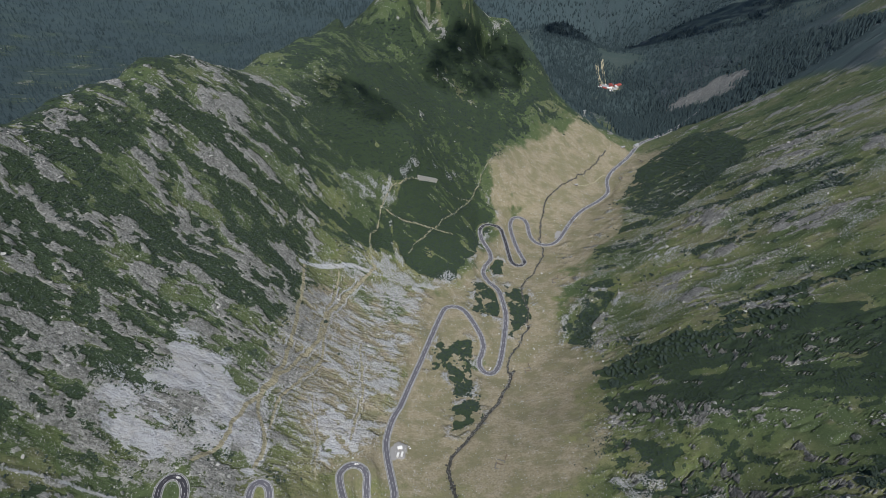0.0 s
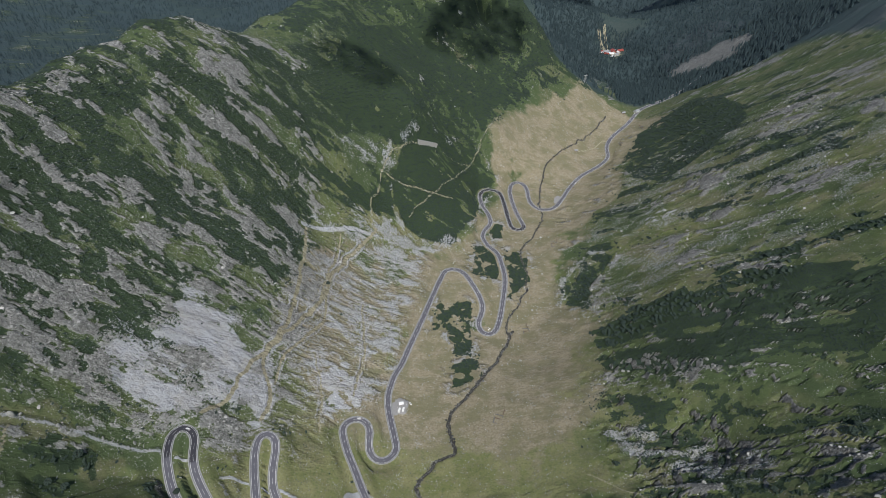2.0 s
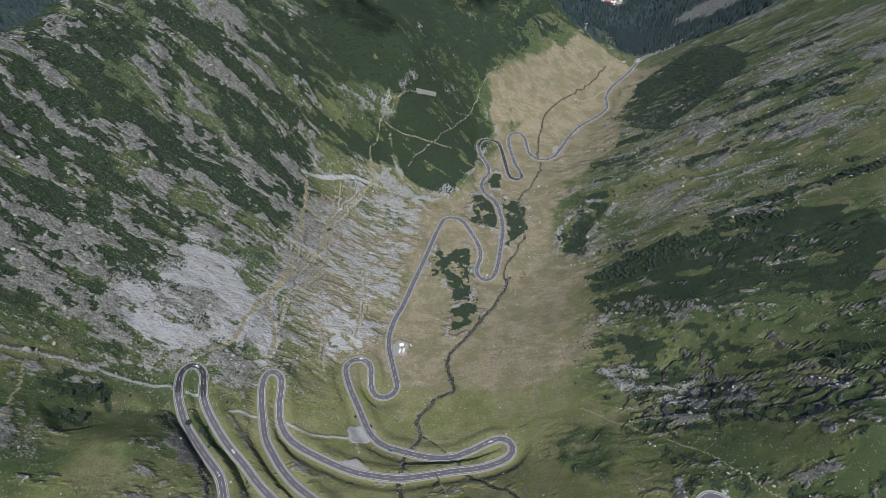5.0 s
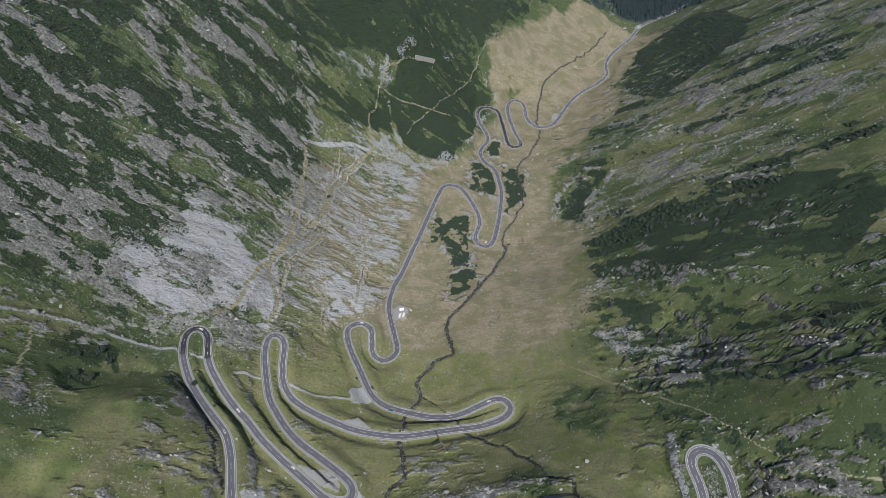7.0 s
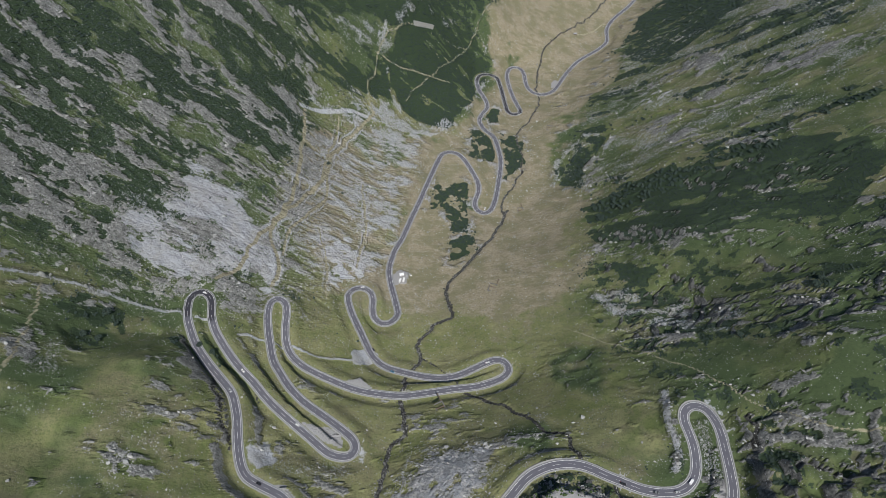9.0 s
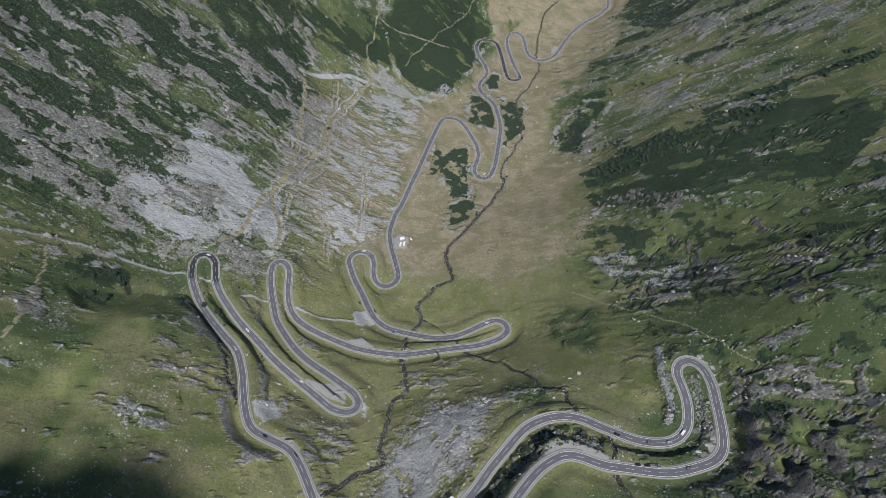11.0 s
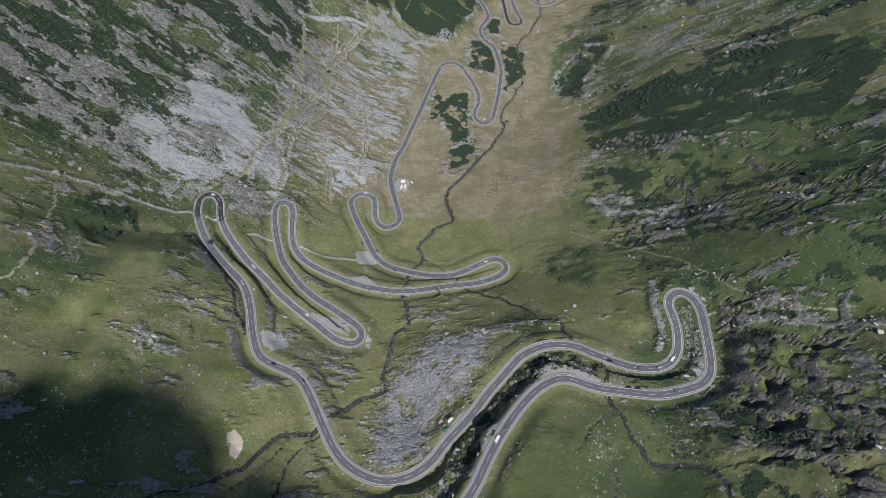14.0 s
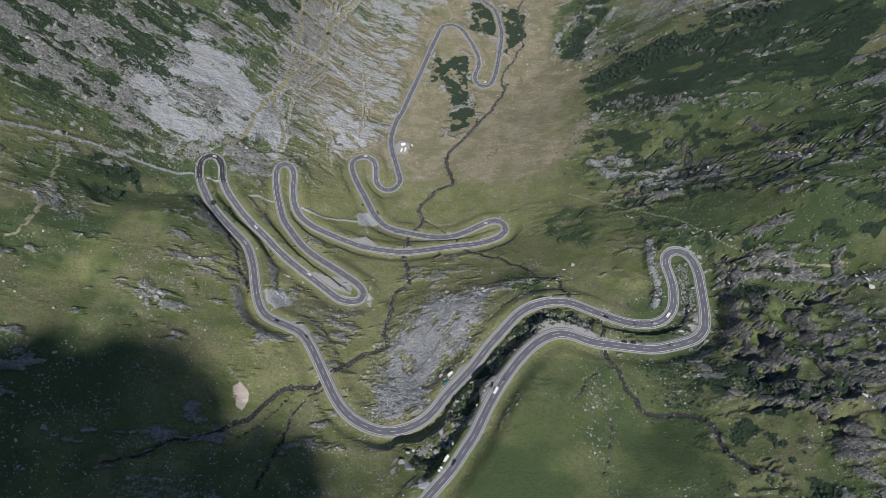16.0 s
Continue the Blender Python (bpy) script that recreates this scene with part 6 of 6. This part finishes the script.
# ---- parapets beside the drops, and stretches of retaining wall below the road ----
def wall_along(name, first, last, side, out, thick, low, top, mat, label, category, group):
    """A wall that follows the road's edge from one distance along it to another."""
    some = np.flatnonzero((road_run >= first) & (road_run <= last))
    ring = []
    for i in some:
        a, b = road_line[i] + across[i] * side * out, road_line[i] + across[i] * side * (out + thick)
        z = road_height[i]
        ring.append([(*a, z + low), (*a, z + top), (*b, z + top), (*b, z + low - 0.3)])
    n = len(ring)
    faces = [(4 * i + k, 4 * i + (k + 1) % 4, 4 * i + 4 + (k + 1) % 4, 4 * i + 4 + k) for i in range(n - 1) for k in range(4)] + [(0, 1, 2, 3), (4 * n - 1, 4 * n - 2, 4 * n - 3, 4 * n - 4)]
    return tagged(new(name, mesh_of(name, np.array(ring).reshape(-1, 3), faces, mat)), label, category, group, "structure")


for first, last, side in PARAPETS:
    wall_along("parapet", first, last, side, 4.3, 0.45, -0.4, 0.55, concrete_material, "low concrete parapet along the outer road edge", "parapet", "parapets")
for first, last, side in RETAINING:
    wall_along("retaining_wall", first, last, side, 4.8, 0.7, -6.0, -0.1, masonry_material, "dark masonry retaining wall below the road", "wall", "retaining walls")

# ---- single great boulders ----
boulder_rng = np.random.default_rng(11)
boulder_material = material("lichened_granite", plain_look((0.34, 0.34, 0.325), 0.92, (0.17, 0.175, 0.155), 0.7, 0.5))
for k, (x, y, size) in enumerate([(208, 427, 4.0), (202, 432, 2.6), (213, 424, 3.0), (223, 251, 3.6), (110, 18, 1.9), (54, 20, 1.6), (90, 48, 1.2), (-314, 92, 1.8), (-280, 85, 2.2), (-231, 113, 1.5), (-217, 73, 2.4), (118, 9, 2.0), (240, 300, 3.0), (275, 392, 3.4), (-345, 268, 4.2), (-341, 272, 2.5), (-190, 62, 1.6), (160, 137, 1.7), (141, 30, 1.5), (57, 24, 1.1)]):
    v, f = template(3)
    v = v * (1 + 0.28 * np.sign(np.sin(v @ boulder_rng.normal(0, 3, 3)))[:, None] * 0.3 + 0.16 * np.array([noise.noise(Vector(p * 1.7 + k * 5)) for p in v])[:, None])
    v = np.clip(v, -0.82, 0.82) * np.array([1.25, 0.95, 0.8]) * size
    ob = new("boulder", mesh_of("boulder", v * 0.5, f, boulder_material))
    ob.matrix_basis = pose(x, y, float(height(x, y)) + 0.19 * size, boulder_rng.uniform(-15, 15), boulder_rng.uniform(-15, 15), boulder_rng.uniform(0, 360))
    tagged(ob, "great pale granite boulder standing in the grass" if size > 2 else "pale angular boulder lying in the grass", "boulder", "great boulders")


# ---- lone mountain shrubs ----
bark_material = material("shrub_bark", plain_look((0.12, 0.09, 0.065), 0.9, (0.07, 0.055, 0.04), 3.0))


def shrub(at, size, seed):
    """A low mountain pine: bent stems under a ragged crown of needle clumps."""
    r = np.random.default_rng(seed)
    ob = new("mountain_shrub")
    for k in range(4):
        bm = bmesh.new()
        a = k * 1.57 + r.uniform(-0.4, 0.4)
        m = Matrix.Rotation(a, 4, "Z") @ Matrix.Rotation(radians(55), 4, "Y") @ Matrix.Translation((0, 0, size * 0.4))
        bmesh.ops.create_cone(bm, cap_ends=True, segments=6, radius1=0.09 * size, radius2=0.04 * size, depth=size * 0.9, matrix=m)
        part("stem", bm, bark_material, ob)
    v, f = template(2)
    n = 46
    a, d = r.uniform(0, 6.283, n), np.sqrt(r.uniform(0, 1, n)) * size
    c = np.stack([d * np.cos(a), d * np.sin(a), size * 0.35 + r.uniform(0, 0.45, n) * size * (1 - 0.6 * d / size)], 1)
    p = v[None] * (1 + r.uniform(-0.35, 0.35, (n, len(v), 1))) * (size * r.uniform(0.16, 0.32, n))[:, None, None] + c[:, None]
    crown = new("crown", mesh_of("crown", p.reshape(-1, 3), (f[None] + (np.arange(n) * len(v))[:, None, None]).reshape(-1, 3), pine_material))
    crown.parent = ob
    ob.matrix_basis = pose(at[0], at[1], float(height(*at)) - 0.1, 0, 0, r.uniform(0, 360))
    return tagged(ob, "dark green mountain shrub alone on the slope", "shrub", "lone shrubs")


for k, (x, y, size) in enumerate([(-304, 260, 4.2), (-309, 229, 3.0), (-300, 230, 3.4), (-296, 252, 2.6), (-312, 246, 2.4), (-232, 455, 3.6), (-150, 560, 2.8), (-210, 470, 2.2), (-226, 246, 2.6), (-212, 238, 2.3), (330, 262, 4.0), (338, 270, 3.2), (-129, 520, 2.0), (260, 226, 2.5), (170, 300, 2.6), (-90, 300, 1.4)]):
    shrub((x, y), size, 100 + k)


# ---- the cable car's tower at the meadow's edge ----
def cable_tower(at, tall):
    """A steel lattice tower: four leaning legs, braces, a crossarm and two saddles."""
    ob = new("cable_car_tower")
    steel = material("galvanised_steel", plain_look((0.62, 0.63, 0.64), 0.5, (0.5, 0.51, 0.52), 2.0, metal=0.3))
    for sx in (1, -1):
        for sy in (1, -1):
            bm = bmesh.new()
            low, top = box(bm, (0.5, 0.5, 1.0), (0, 0, 0)), None
            for v in low:
                up = v.co.z > 0
                v.co = (sx * (0.8 if up else 2.6) + v.co.x * 0.8, sy * (0.8 if up else 2.6) + v.co.y * 0.8, tall if up else -1.0)
            part("leg", bm, steel, ob)
    for k in range(4):
        u = (k + 0.6) / 4.4
        wide = 2 * (2.6 - 1.8 * u) + 0.3
        bm = bmesh.new()
        for sy in (1, -1):
            box(bm, (wide, 0.22, 0.22), (0, sy * wide / 2, tall * u), 0.03)
            box(bm, (0.22, wide, 0.22), (sy * wide / 2, 0, tall * u), 0.03)
        part("brace", bm, steel, ob)
    bm = bmesh.new()
    box(bm, (9.0, 1.2, 0.9), (0, 0, tall + 0.3), 0.1)
    part("crossarm", bm, steel, ob)
    for sx in (1, -1):
        bm = bmesh.new()
        box(bm, (0.6, 3.4, 0.7), (sx * 4.0, 0, tall + 1.0), 0.15)
        part("cable_saddle", bm, steel, ob)
    ob.matrix_basis = pose(at[0], at[1], float(height(*at)), 0, 0, 25)
    return tagged(ob, "pale steel lattice tower of a cable car on the meadow", "tower")


cable_tower((335, 1341), 16.0)


# ---- standing rocks along the old wall ----
for k, (x, y, tall, wide) in enumerate([(-343, 268, 4.2, 2.0), (-321, 276, 2.6, 1.5), (-278, 290, 3.4, 1.4), (-297, 283, 2.0, 1.2)]):
    v, f = template(2)
    v = v * (1 + 0.22 * np.array([noise.noise(Vector(p * 2.1 + k * 9)) for p in v])[:, None])
    v = np.clip(v, -0.85, 0.9) * np.array([wide, wide * 0.8, tall])
    v[:, 0] += 0.25 * v[:, 2] * (1 if k % 2 else -1) * 0.4
    ob = new("standing_rock", mesh_of("standing_rock", v, f, boulder_material))
    ob.matrix_basis = pose(x, y, float(height(x, y)) + 0.55 * tall, 0, 0, 40 * k)
    tagged(ob, "tall pale pillar of rock beside the old dry wall", "rock", "rock pillars")
